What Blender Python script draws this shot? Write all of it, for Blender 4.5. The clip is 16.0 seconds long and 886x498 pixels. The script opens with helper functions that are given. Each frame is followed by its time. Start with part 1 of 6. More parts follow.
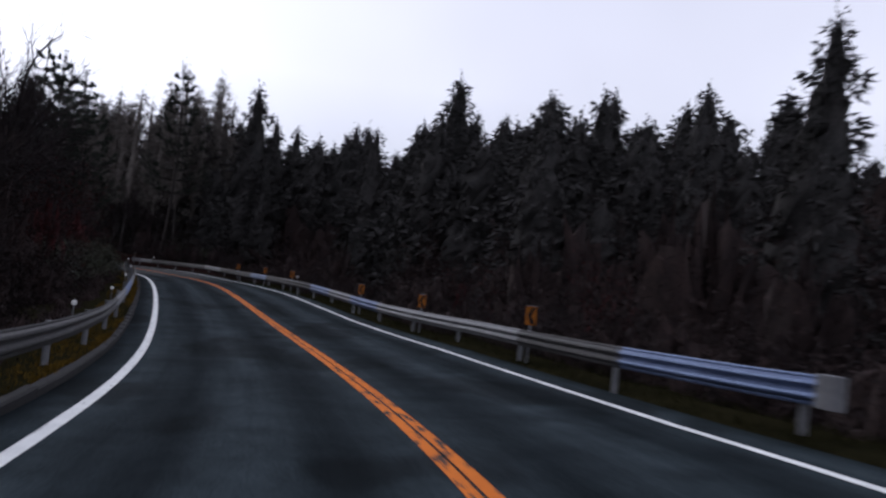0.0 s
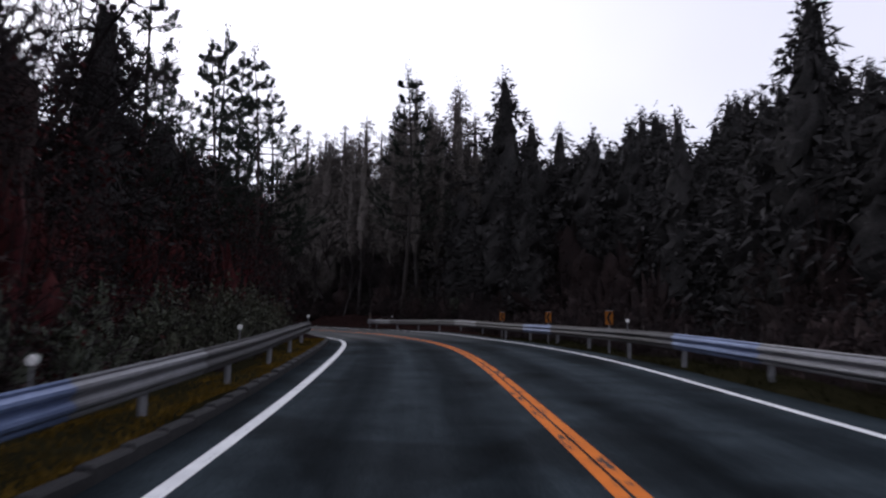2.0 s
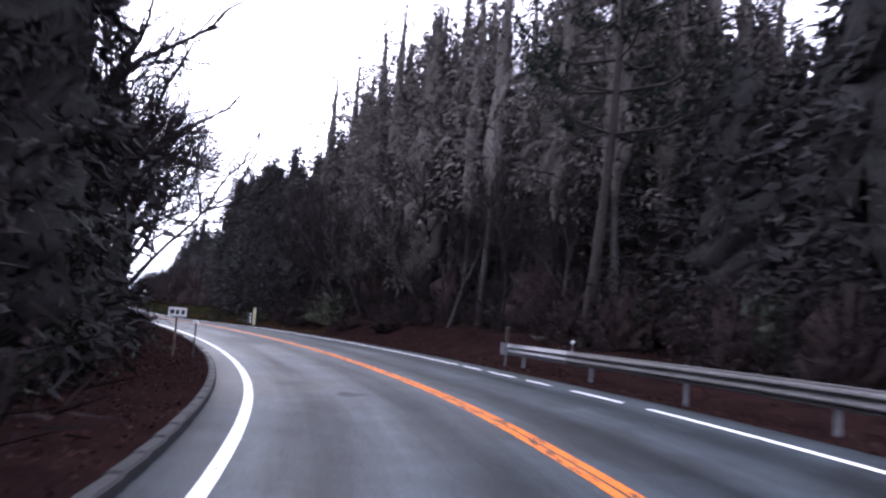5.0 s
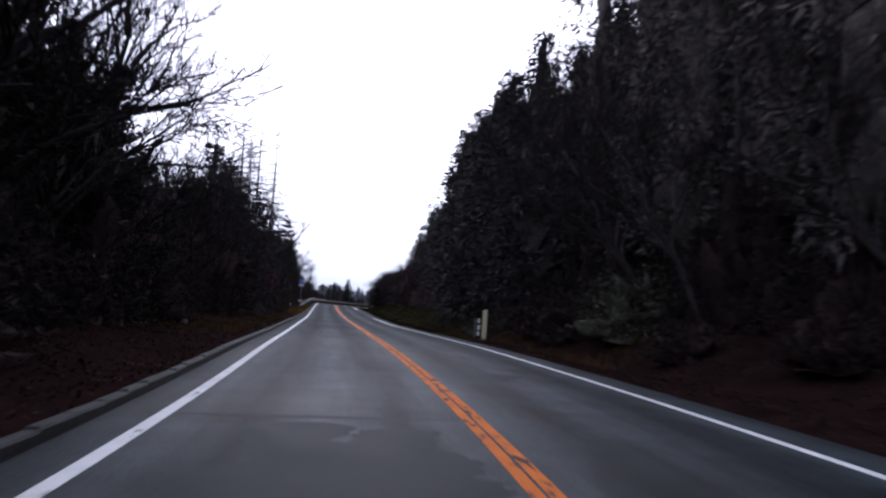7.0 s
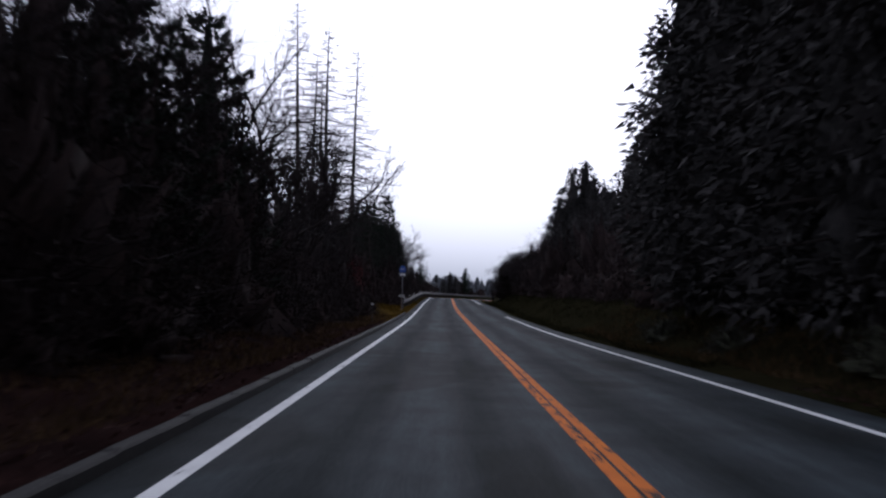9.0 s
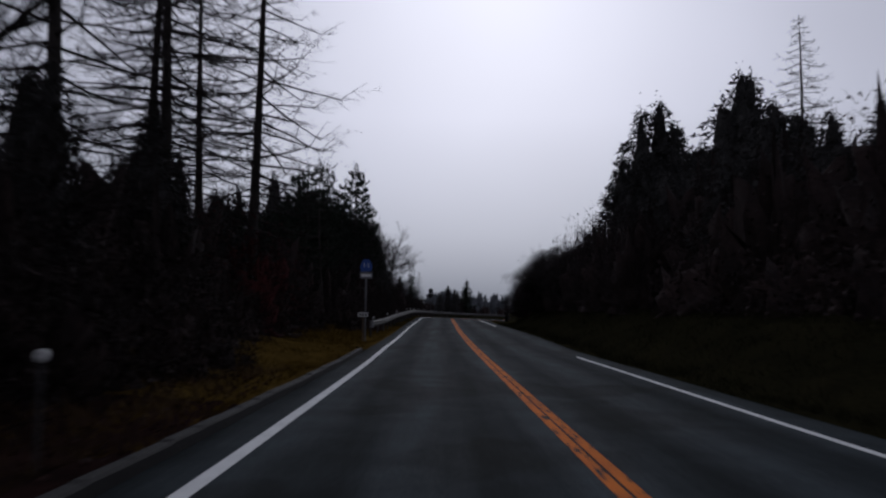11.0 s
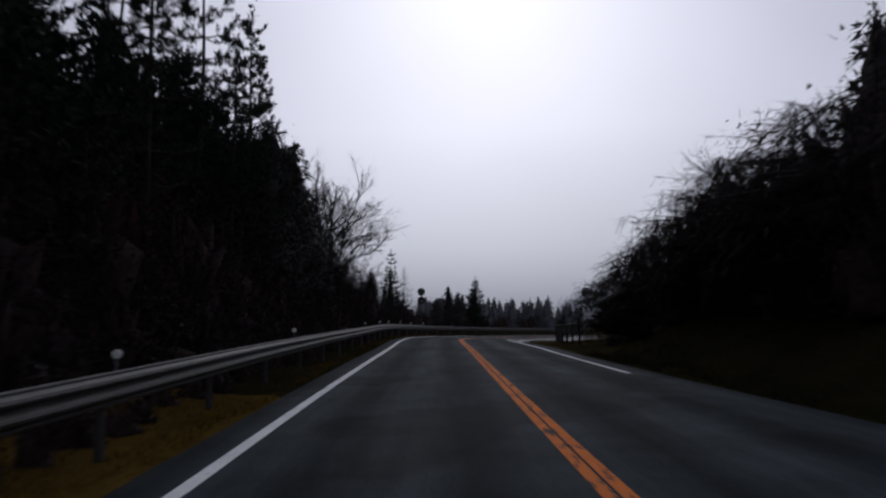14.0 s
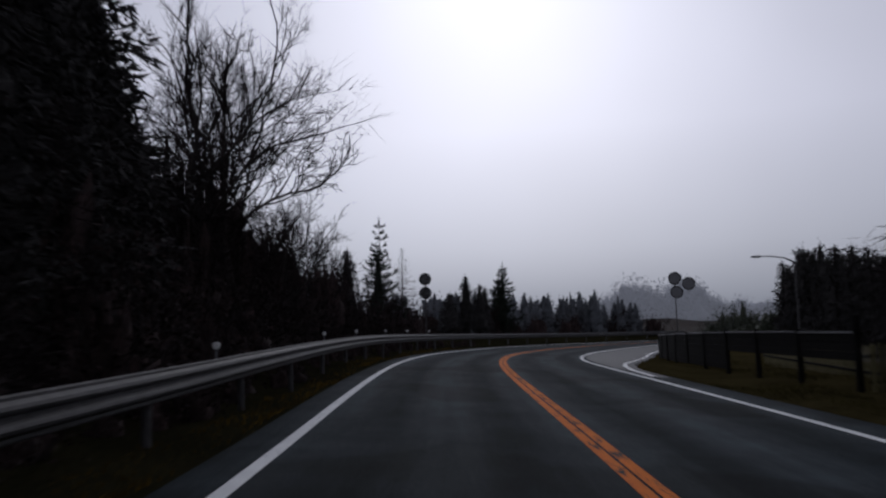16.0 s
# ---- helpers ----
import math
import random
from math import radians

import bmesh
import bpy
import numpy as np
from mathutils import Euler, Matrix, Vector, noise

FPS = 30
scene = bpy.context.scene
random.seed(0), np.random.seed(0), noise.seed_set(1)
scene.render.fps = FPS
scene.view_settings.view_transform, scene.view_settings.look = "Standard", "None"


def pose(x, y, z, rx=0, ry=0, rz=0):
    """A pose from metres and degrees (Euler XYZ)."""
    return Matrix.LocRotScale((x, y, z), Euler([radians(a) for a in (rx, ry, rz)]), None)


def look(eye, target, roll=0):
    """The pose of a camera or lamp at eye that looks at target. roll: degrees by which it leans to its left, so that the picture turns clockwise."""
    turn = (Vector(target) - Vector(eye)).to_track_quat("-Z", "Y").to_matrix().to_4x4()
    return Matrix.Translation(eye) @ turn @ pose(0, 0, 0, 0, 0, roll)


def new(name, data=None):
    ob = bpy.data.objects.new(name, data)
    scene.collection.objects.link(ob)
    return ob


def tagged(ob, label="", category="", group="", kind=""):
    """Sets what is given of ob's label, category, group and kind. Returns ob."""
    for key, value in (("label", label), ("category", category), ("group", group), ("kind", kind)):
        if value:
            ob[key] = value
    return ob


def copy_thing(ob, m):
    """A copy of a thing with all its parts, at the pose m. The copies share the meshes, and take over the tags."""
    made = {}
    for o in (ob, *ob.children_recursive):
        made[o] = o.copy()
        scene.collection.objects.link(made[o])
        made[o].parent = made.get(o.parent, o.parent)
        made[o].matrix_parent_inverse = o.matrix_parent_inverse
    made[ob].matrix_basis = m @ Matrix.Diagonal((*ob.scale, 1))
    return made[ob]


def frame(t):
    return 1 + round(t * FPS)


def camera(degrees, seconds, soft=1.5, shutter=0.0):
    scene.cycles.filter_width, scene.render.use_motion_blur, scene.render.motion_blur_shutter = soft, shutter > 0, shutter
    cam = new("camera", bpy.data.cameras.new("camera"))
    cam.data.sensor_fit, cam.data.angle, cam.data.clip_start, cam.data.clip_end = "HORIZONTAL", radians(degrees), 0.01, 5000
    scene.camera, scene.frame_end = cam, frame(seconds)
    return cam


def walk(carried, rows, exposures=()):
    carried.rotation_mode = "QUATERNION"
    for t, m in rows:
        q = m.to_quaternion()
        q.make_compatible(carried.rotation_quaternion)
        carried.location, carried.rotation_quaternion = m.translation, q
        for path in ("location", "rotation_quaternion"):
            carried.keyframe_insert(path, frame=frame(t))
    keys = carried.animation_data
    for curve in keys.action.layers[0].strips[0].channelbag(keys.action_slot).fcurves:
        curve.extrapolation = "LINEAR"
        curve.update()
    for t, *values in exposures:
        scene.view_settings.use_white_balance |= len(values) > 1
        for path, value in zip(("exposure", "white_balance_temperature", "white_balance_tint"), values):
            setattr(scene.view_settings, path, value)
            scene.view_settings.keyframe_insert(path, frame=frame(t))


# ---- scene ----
EXPOSURES = [(0.0, 0.47, 6000, 14), (1.0, 0.55, 6100, 15), (1.5, 0.85, 6100, 15), (2.0, 0.55, 6100, 16), (3.2, 0.7, 6100, 18), (5.3, 2.45, 5650, 22), (5.5, 2.2, 5650, 22), (6.0, 1.45, 5650, 21), (7.0, 1.0, 5700, 19), (8.2, 0.68, 5750, 18), (10.3, -0.6, 5900, 14), (11.0, -0.85, 5950, 14), (11.5, -0.75, 6000, 14), (12.5, -0.7, 6000, 14), (16.0, -0.68, 6000, 14)]
cam = camera(56.77, 16.0, soft=2.3, shutter=0.35)
walk(cam, [
    (0.0, pose(-3.669, 18.635, 1.177, 93.08, -6.00, 6.39)),
    (0.5, pose(-5.259, 24.628, 1.097, 92.80, -4.39, 12.28)),
    (1.0, pose(-7.272, 30.493, 0.985, 92.91, -2.83, 17.51)),
    (1.5, pose(-9.747, 36.243, 0.931, 94.02, -1.07, 21.87)),
    (2.0, pose(-12.336, 41.473, 0.984, 95.43, -1.03, 24.44)),
    (2.5, pose(-15.033, 46.669, 1.130, 96.11, -1.24, 25.55)),
    (3.0, pose(-17.940, 52.191, 1.314, 96.63, -0.94, 26.50)),
    (3.2, pose(-19.216, 54.403, 1.397, 96.60, -1.55, 26.55)),
    (3.9, pose(-24.039, 63.282, 1.660, 95.82, -2.70, 27.66)),
    (4.6, pose(-29.323, 71.814, 1.740, 95.50, -3.86, 30.45)),
    (5.3, pose(-35.282, 79.806, 1.751, 95.88, -5.01, 34.76)),
    (5.5, pose(-36.883, 82.113, 1.780, 96.05, -4.97, 36.33)),
    (6.0, pose(-41.349, 87.440, 1.858, 95.70, -4.73, 41.08)),
    (6.5, pose(-46.215, 92.260, 1.915, 95.08, -4.40, 45.98)),
    (7.0, pose(-51.516, 96.419, 2.000, 94.45, -3.99, 50.54)),
    (7.5, pose(-57.104, 100.230, 2.089, 94.24, -3.89, 54.13)),
    (8.0, pose(-62.864, 103.885, 2.159, 93.91, -3.00, 56.94)),
    (8.2, pose(-65.185, 105.377, 2.184, 93.18, -1.85, 58.23)),
    (8.9, pose(-74.767, 111.178, 2.229, 93.34, -1.40, 58.69)),
    (9.6, pose(-84.370, 116.958, 2.208, 93.84, -0.94, 58.83)),
    (10.3, pose(-93.975, 122.737, 2.204, 94.44, -0.48, 58.92)),
    (10.5, pose(-96.756, 124.458, 2.201, 94.64, -0.21, 59.09)),
    (11.0, pose(-103.754, 128.705, 2.199, 94.76, -0.72, 58.44)),
    (11.5, pose(-110.693, 132.938, 2.209, 94.67, -1.81, 57.93)),
    (12.0, pose(-117.526, 137.111, 2.245, 94.65, -1.62, 58.25)),
    (12.5, pose(-124.250, 141.196, 2.295, 93.00, -0.35, 58.34)),
    (13.0, pose(-130.920, 145.311, 2.380, 94.27, 0.64, 57.74)),
    (13.5, pose(-137.522, 149.235, 2.468, 95.72, 1.37, 57.28)),
    (14.0, pose(-143.961, 153.089, 2.588, 95.70, 0.70, 58.19)),
    (14.5, pose(-150.219, 156.774, 2.718, 95.29, -0.01, 58.63)),
    (15.0, pose(-156.269, 160.422, 2.856, 95.27, 0.85, 58.80)),
    (15.5, pose(-162.108, 163.954, 2.975, 94.84, 1.40, 57.95)),
    (16.0, pose(-167.812, 167.426, 3.089, 95.87, 1.54, 58.95)),
], EXPOSURES)

# ---- world and sun ----
world = bpy.data.worlds.new("overcast_sky")
scene.world = world
world.use_nodes = True
wn, wl = world.node_tree.nodes, world.node_tree.links
wn.clear()
w_out = wn.new("ShaderNodeOutputWorld")
w_bg = wn.new("ShaderNodeBackground")
w_sky = wn.new("ShaderNodeTexSky")
w_sky.sky_type, w_sky.sun_disc = "NISHITA", False
w_sky.sun_elevation, w_sky.sun_rotation = radians(26), radians(-54.5)
w_sky.air_density, w_sky.dust_density = 1.0, 6.0
w_hsv = wn.new("ShaderNodeHueSaturation")
w_hsv.inputs["Saturation"].default_value = 0.25
w_tc = wn.new("ShaderNodeTexCoord")
w_sep = wn.new("ShaderNodeSeparateXYZ")
w_ramp = wn.new("ShaderNodeValToRGB")
for el, (p, c) in zip([w_ramp.color_ramp.elements[0], w_ramp.color_ramp.elements.new(0.10), w_ramp.color_ramp.elements.new(0.24), w_ramp.color_ramp.elements[-1]],
                      ((0.0, (1.55, 1.65, 1.86)), (0.10, (2.85, 2.93, 3.22)), (0.24, (3.85, 3.87, 4.3)), (0.6, (3.2, 3.2, 3.6)))):
    el.position, el.color = p, (*c, 1)
# the cloud is brightest round the hidden sun
SUN_AZ, SUN_EL = radians(54.5), radians(26)
SUN_DIR = Vector((-math.sin(SUN_AZ) * math.cos(SUN_EL), math.cos(SUN_AZ) * math.cos(SUN_EL), math.sin(SUN_EL)))
w_dot = wn.new("ShaderNodeVectorMath")
w_dot.operation = "DOT_PRODUCT"
w_dot.inputs[1].default_value = SUN_DIR
w_max = wn.new("ShaderNodeMath")
w_max.operation, w_max.inputs[1].default_value = "MAXIMUM", 0.0
w_pow = wn.new("ShaderNodeMath")
w_pow.operation, w_pow.inputs[1].default_value = "POWER", 9.0
w_gl = wn.new("ShaderNodeMath")
w_gl.operation, w_gl.inputs[1].default_value, w_gl.inputs[2].default_value = "MULTIPLY_ADD", 1.2, 1.82
w_glow = wn.new("ShaderNodeVectorMath")
w_glow.operation = "SCALE"
w_noise = wn.new("ShaderNodeTexNoise")
w_noise.inputs["Scale"].default_value, w_noise.inputs["Detail"].default_value = 2.2, 3.0
w_cl = wn.new("ShaderNodeMapRange")
w_cl.inputs["To Min"].default_value, w_cl.inputs["To Max"].default_value = 0.80, 1.20
w_mul = wn.new("ShaderNodeVectorMath")
w_mul.operation = "SCALE"
w_mix = wn.new("ShaderNodeMix")
w_mix.data_type = "RGBA"
w_mix.inputs[0].default_value = 0.9
wl.new(w_tc.outputs["Generated"], w_sep.inputs[0])
wl.new(w_tc.outputs["Generated"], w_noise.inputs["Vector"])
wl.new(w_sep.outputs["Z"], w_ramp.inputs[0])
wl.new(w_noise.outputs["Fac"], w_cl.inputs["Value"])
wl.new(w_tc.outputs["Generated"], w_dot.inputs[0])
wl.new(w_dot.outputs["Value"], w_max.inputs[0])
wl.new(w_max.outputs[0], w_pow.inputs[0])
wl.new(w_pow.outputs[0], w_gl.inputs[0])
wl.new(w_ramp.outputs[0], w_glow.inputs[0])
wl.new(w_gl.outputs[0], w_glow.inputs["Scale"])
wl.new(w_glow.outputs[0], w_mul.inputs[0])
wl.new(w_cl.outputs[0], w_mul.inputs["Scale"])
wl.new(w_sky.outputs[0], w_hsv.inputs["Color"])
wl.new(w_hsv.outputs[0], w_mix.inputs[6])
wl.new(w_mul.outputs[0], w_mix.inputs[7])
wl.new(w_mix.outputs[2], w_bg.inputs["Color"])
w_bg.inputs["Strength"].default_value = 0.09
wl.new(w_bg.outputs[0], w_out.inputs[0])

sun = new("sun", bpy.data.lights.new("sun", "SUN"))
sun.data.energy, sun.data.angle, sun.data.color = 0.3, radians(25), (1.0, 0.96, 0.9)
sun.matrix_world = look(SUN_DIR * 100, (0, 0, 0))


# ---- materials ----
def mat(name, c1, c2, scale=3.0, rough=0.8, bump=0.3, rnd=0.0, spec=0.3, metal=0.0, fine=9.0, island=0.0, trans=0.0, dist=0.02):
    """Two colours mixed by broad and fine noise, with relief and a little change from piece to piece."""
    m = bpy.data.materials.new(name)
    m.use_nodes = True
    n, l = m.node_tree.nodes, m.node_tree.links
    b = n["Principled BSDF"]
    tc = n.new("ShaderNodeTexCoord")
    n1, n2 = n.new("ShaderNodeTexNoise"), n.new("ShaderNodeTexNoise")
    n1.inputs["Scale"].default_value, n1.inputs["Detail"].default_value = scale, 5
    n2.inputs["Scale"].default_value, n2.inputs["Detail"].default_value = scale * fine, 4
    for q in (n1, n2):
        l.new(tc.outputs["Object"], q.inputs["Vector"])
    add = n.new("ShaderNodeMath")
    add.operation = "ADD"
    l.new(n1.outputs["Fac"], add.inputs[0])
    l.new(n2.outputs["Fac"], add.inputs[1])
    ramp = n.new("ShaderNodeValToRGB")
    ramp.color_ramp.elements[0].position, ramp.color_ramp.elements[0].color = 0.36, (*c1, 1)
    ramp.color_ramp.elements[1].position, ramp.color_ramp.elements[1].color = 0.66, (*c2, 1)
    half = n.new("ShaderNodeMath")
    half.operation = "MULTIPLY"
    half.inputs[1].default_value = 0.5
    l.new(add.outputs[0], half.inputs[0])
    l.new(half.outputs[0], ramp.inputs[0])
    col = ramp.outputs[0]
    for amount, node, sock in ((rnd, "ShaderNodeObjectInfo", "Random"), (island, "ShaderNodeNewGeometry", "Random Per Island")):
        if amount:
            src = n.new(node)
            mr = n.new("ShaderNodeMapRange")
            mr.inputs["To Min"].default_value, mr.inputs["To Max"].default_value = 1 - amount, 1 + amount
            l.new(src.outputs[sock], mr.inputs["Value"])
            sc = n.new("ShaderNodeVectorMath")
            sc.operation = "SCALE"
            l.new(col, sc.inputs[0])
            l.new(mr.outputs[0], sc.inputs["Scale"])
            col = sc.outputs[0]
    l.new(col, b.inputs["Base Color"])
    rr = n.new("ShaderNodeMapRange")
    rr.inputs["To Min"].default_value, rr.inputs["To Max"].default_value = max(0.05, rough - 0.12), min(1, rough + 0.1)
    l.new(n1.outputs["Fac"], rr.inputs["Value"])
    l.new(rr.outputs[0], b.inputs["Roughness"])
    b.inputs["Specular IOR Level"].default_value, b.inputs["Metallic"].default_value = spec, metal
    if bump:
        bp = n.new("ShaderNodeBump")
        bp.inputs["Strength"].default_value, bp.inputs["Distance"].default_value = bump, dist
        l.new(n2.outputs["Fac"], bp.inputs["Height"])
        l.new(bp.outputs[0], b.inputs["Normal"])
    return m


def road_mat():
    """Damp asphalt: fine aggregate, worn wheel tracks along the lanes, darker wet patches and sealed cracks."""
    m = mat("asphalt", (0.0112, 0.0158, 0.0188), (0.0300, 0.0410, 0.0476), 1.1, 0.55, 0.35, spec=0.5, fine=60, dist=0.008)
    n, l = m.node_tree.nodes, m.node_tree.links
    b = n["Principled BSDF"]
    base = b.inputs["Base Color"].links[0].from_socket
    uv = n.new("ShaderNodeUVMap")
    uv.uv_map = "road"
    sep = n.new("ShaderNodeSeparateXYZ")
    l.new(uv.outputs[0], sep.inputs[0])
    wave = n.new("ShaderNodeMath")
    wave.operation = "COSINE"
    ph = n.new("ShaderNodeMath")
    ph.operation, ph.inputs[1].default_value, ph.inputs[2].default_value = "MULTIPLY_ADD", 2 * math.pi / 1.62, -2 * math.pi * 1.72 / 1.62
    side = n.new("ShaderNodeMath")
    side.operation = "ABSOLUTE"
    l.new(sep.outputs["X"], side.inputs[0])
    l.new(side.outputs[0], ph.inputs[0])
    l.new(ph.outputs[0], wave.inputs[0])
    tr = n.new("ShaderNodeMapRange")
    tr.inputs["From Min"].default_value = -1
    tr.inputs["To Min"].default_value, tr.inputs["To Max"].default_value = 0.62, 1.28
    l.new(wave.outputs[0], tr.inputs["Value"])
    patch = n.new("ShaderNodeTexNoise")
    patch.inputs["Scale"].default_value, patch.inputs["Detail"].default_value = 0.33, 3
    mp = n.new("ShaderNodeMapping")
    mp.inputs["Scale"].default_value = (1.0, 0.55, 1)
    l.new(uv.outputs[0], mp.inputs[0])
    l.new(mp.outputs[0], patch.inputs["Vector"])
    pr = n.new("ShaderNodeMapRange")
    pr.inputs["From Min"].default_value, pr.inputs["From Max"].default_value = 0.54, 0.58
    pr.inputs["To Min"].default_value, pr.inputs["To Max"].default_value = 1.0, 0.55
    l.new(patch.outputs["Fac"], pr.inputs["Value"])
    # faint streaks drawn out along the lanes, and coarse aggregate
    smp = n.new("ShaderNodeMapping")
    smp.inputs["Scale"].default_value = (3.2, 0.16, 1)
    streak = n.new("ShaderNodeTexNoise")
    streak.inputs["Scale"].default_value, streak.inputs["Detail"].default_value = 1.0, 4
    l.new(uv.outputs[0], smp.inputs[0])
    l.new(smp.outputs[0], streak.inputs["Vector"])
    st = n.new("ShaderNodeMapRange")
    st.inputs["From Min"].default_value, st.inputs["From Max"].default_value = 0.3, 0.7
    st.inputs["To Min"].default_value, st.inputs["To Max"].default_value = 0.78, 1.24
    l.new(streak.outputs["Fac"], st.inputs["Value"])
    stones = n.new("ShaderNodeTexVoronoi")
    stones.inputs["Scale"].default_value = 38
    l.new(uv.outputs[0], stones.inputs["Vector"])
    sg = n.new("ShaderNodeMapRange")
    sg.inputs["From Max"].default_value = 0.8
    sg.inputs["To Min"].default_value, sg.inputs["To Max"].default_value = 1.3, 0.72
    l.new(stones.outputs["Distance"], sg.inputs["Value"])
    k0 = n.new("ShaderNodeMath")
    k0.operation = "MULTIPLY"
    l.new(st.outputs[0], k0.inputs[0])
    l.new(sg.outputs[0], k0.inputs[1])
    k1 = n.new("ShaderNodeMath")
    k1.operation = "MULTIPLY"
    l.new(tr.outputs[0], k1.inputs[0])
    l.new(k0.outputs[0], k1.inputs[1])
    k = n.new("ShaderNodeMath")
    k.operation = "MULTIPLY"
    l.new(k1.outputs[0], k.inputs[0])
    l.new(pr.outputs[0], k.inputs[1])
    sc = n.new("ShaderNodeVectorMath")
    sc.operation = "SCALE"
    l.new(base, sc.inputs[0])
    l.new(k.outputs[0], sc.inputs["Scale"])
    l.new(sc.outputs[0], b.inputs["Base Color"])
    rg = n.new("ShaderNodeMapRange")
    rg.inputs["From Min"].default_value, rg.inputs["From Max"].default_value = 0.35, 0.75
    rg.inputs["To Min"].default_value, rg.inputs["To Max"].default_value = 0.62, 0.46
    l.new(patch.outputs["Fac"], rg.inputs["Value"])
    # the road is wet between the bends and nearly dry elsewhere
    wet = n.new("ShaderNodeValToRGB")
    ends = ((0.0, 0.0), (0.20, 0.0), (0.235, 0.6), (0.33, 0.5), (0.42, 0.15), (1.0, 0.05))
    while len(wet.color_ramp.elements) < len(ends):
        wet.color_ramp.elements.new(0.5)
    for el, (p, q) in zip(wet.color_ramp.elements, ends):
        el.position, el.color = p, (q, q, q, 1)
    ln = n.new("ShaderNodeMath")
    ln.operation, ln.inputs[1].default_value = "DIVIDE", 380.0
    l.new(sep.outputs["Y"], ln.inputs[0])
    l.new(ln.outputs[0], wet.inputs[0])
    mixr = n.new("ShaderNodeMix")
    l.new(wet.outputs[0], mixr.inputs[0])
    mixr.inputs[2].default_value = 0.9
    l.new(rg.outputs[0], mixr.inputs[3])
    l.new(mixr.outputs[0], b.inputs["Roughness"])
    sp = n.new("ShaderNodeMapRange")
    sp.inputs["To Min"].default_value, sp.inputs["To Max"].default_value = 0.03, 0.26
    l.new(wet.outputs[0], sp.inputs["Value"])
    gl = n.new("ShaderNodeMath")
    gl.operation = "MULTIPLY"
    l.new(sp.outputs[0], gl.inputs[0])
    l.new(k1.outputs[0], gl.inputs[1])
    l.new(gl.outputs[0], b.inputs["Specular IOR Level"])
    return m


def paint_mat(name, c1, c2, worn):
    """Road paint through whose worn spots the asphalt shows."""
    m = mat(name, c1, c2, 2.0, 0.85, 0.4, spec=0.08, fine=25, dist=0.006)
    n, l = m.node_tree.nodes, m.node_tree.links
    b = n["Principled BSDF"]
    base = b.inputs["Base Color"].links[0].from_socket
    uv = n.new("ShaderNodeUVMap")
    uv.uv_map = "road"
    mp = n.new("ShaderNodeMapping")
    mp.inputs["Scale"].default_value = (3.2, 0.7, 1)
    l.new(uv.outputs[0], mp.inputs[0])
    w1 = n.new("ShaderNodeTexNoise")
    w1.inputs["Scale"].default_value, w1.inputs["Detail"].default_value, w1.inputs["Roughness"].default_value = 2.3, 8, 0.72
    l.new(mp.outputs[0], w1.inputs["Vector"])
    mr = n.new("ShaderNodeMapRange")
    mr.inputs["From Min"].default_value, mr.inputs["From Max"].default_value = worn, worn + 0.05
    l.new(w1.outputs["Fac"], mr.inputs["Value"])
    mx = n.new("ShaderNodeMix")
    mx.data_type = "RGBA"
    l.new(mr.outputs[0], mx.inputs[0])
    l.new(base, mx.inputs[6])
    mx.inputs[7].default_value = (0.045, 0.043, 0.042, 1)
    l.new(mx.outputs[2], b.inputs["Base Color"])
    return m


# Haze is painted in: a pale base colour plus an even grey emission.
def painted_mist_mat(name, c):
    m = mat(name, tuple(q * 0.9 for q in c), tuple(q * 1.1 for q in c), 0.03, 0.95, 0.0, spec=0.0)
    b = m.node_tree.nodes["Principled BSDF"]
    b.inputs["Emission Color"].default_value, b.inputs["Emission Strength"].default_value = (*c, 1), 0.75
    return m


def plain(name, c, rough=0.5, metal=0.0, spec=0.5):
    k = 0.82
    return mat(name, tuple(v * k for v in c), c, 6.0, rough, 0.08, spec=spec, metal=metal)


ASPHALT = road_mat()
WHITE_PAINT = paint_mat("white_road_paint", (0.62, 0.63, 0.62), (0.84, 0.85, 0.83), 0.60)
ORANGE_PAINT = paint_mat("orange_road_paint", (0.50, 0.125, 0.018), (0.70, 0.20, 0.030), 0.535)
DARK_STAIN = mat("dark_asphalt_stain", (0.008, 0.0105, 0.0125), (0.021, 0.0265, 0.031), 2.2, 0.75, 0.4, spec=0.085, fine=30, dist=0.008)
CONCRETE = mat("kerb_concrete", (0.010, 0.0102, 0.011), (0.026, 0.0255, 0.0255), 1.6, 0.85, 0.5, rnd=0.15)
STEEL = mat("galvanised_steel", (0.13, 0.133, 0.14), (0.23, 0.232, 0.245), 0.9, 0.58, 0.15, rnd=0.1, metal=0.6, fine=14)
STEEL_NEW = mat("new_bluish_steel", (0.07, 0.10, 0.19), (0.15, 0.20, 0.33), 0.9, 0.5, 0.08, rnd=0.08, metal=0.55, fine=14)
STEEL_OLD = mat("weathered_steel", (0.036, 0.034, 0.034), (0.092, 0.090, 0.092), 0.8, 0.66, 0.2, rnd=0.12, metal=0.45, fine=14)
RUST = mat("brown_painted_steel", (0.10, 0.07, 0.05), (0.20, 0.15, 0.11), 3, 0.6, 0.2, metal=0.2)
WHITE = plain("white_enamel", (0.75, 0.75, 0.74), 0.45)
CREAM = plain("cream_enamel", (0.62, 0.58, 0.36), 0.55)
BLACK = plain("black_enamel", (0.012, 0.012, 0.013), 0.7, 0.0, 0.08)
YELLOW = plain("orange_yellow_reflective_sheet", (0.30, 0.10, 0.010), 0.6, 0.0, 0.12)
BLUE = plain("blue_reflective_sheet", (0.014, 0.065, 0.30), 0.4)
GREY = plain("grey_sign_back", (0.16, 0.16, 0.17), 0.5, 0.4)
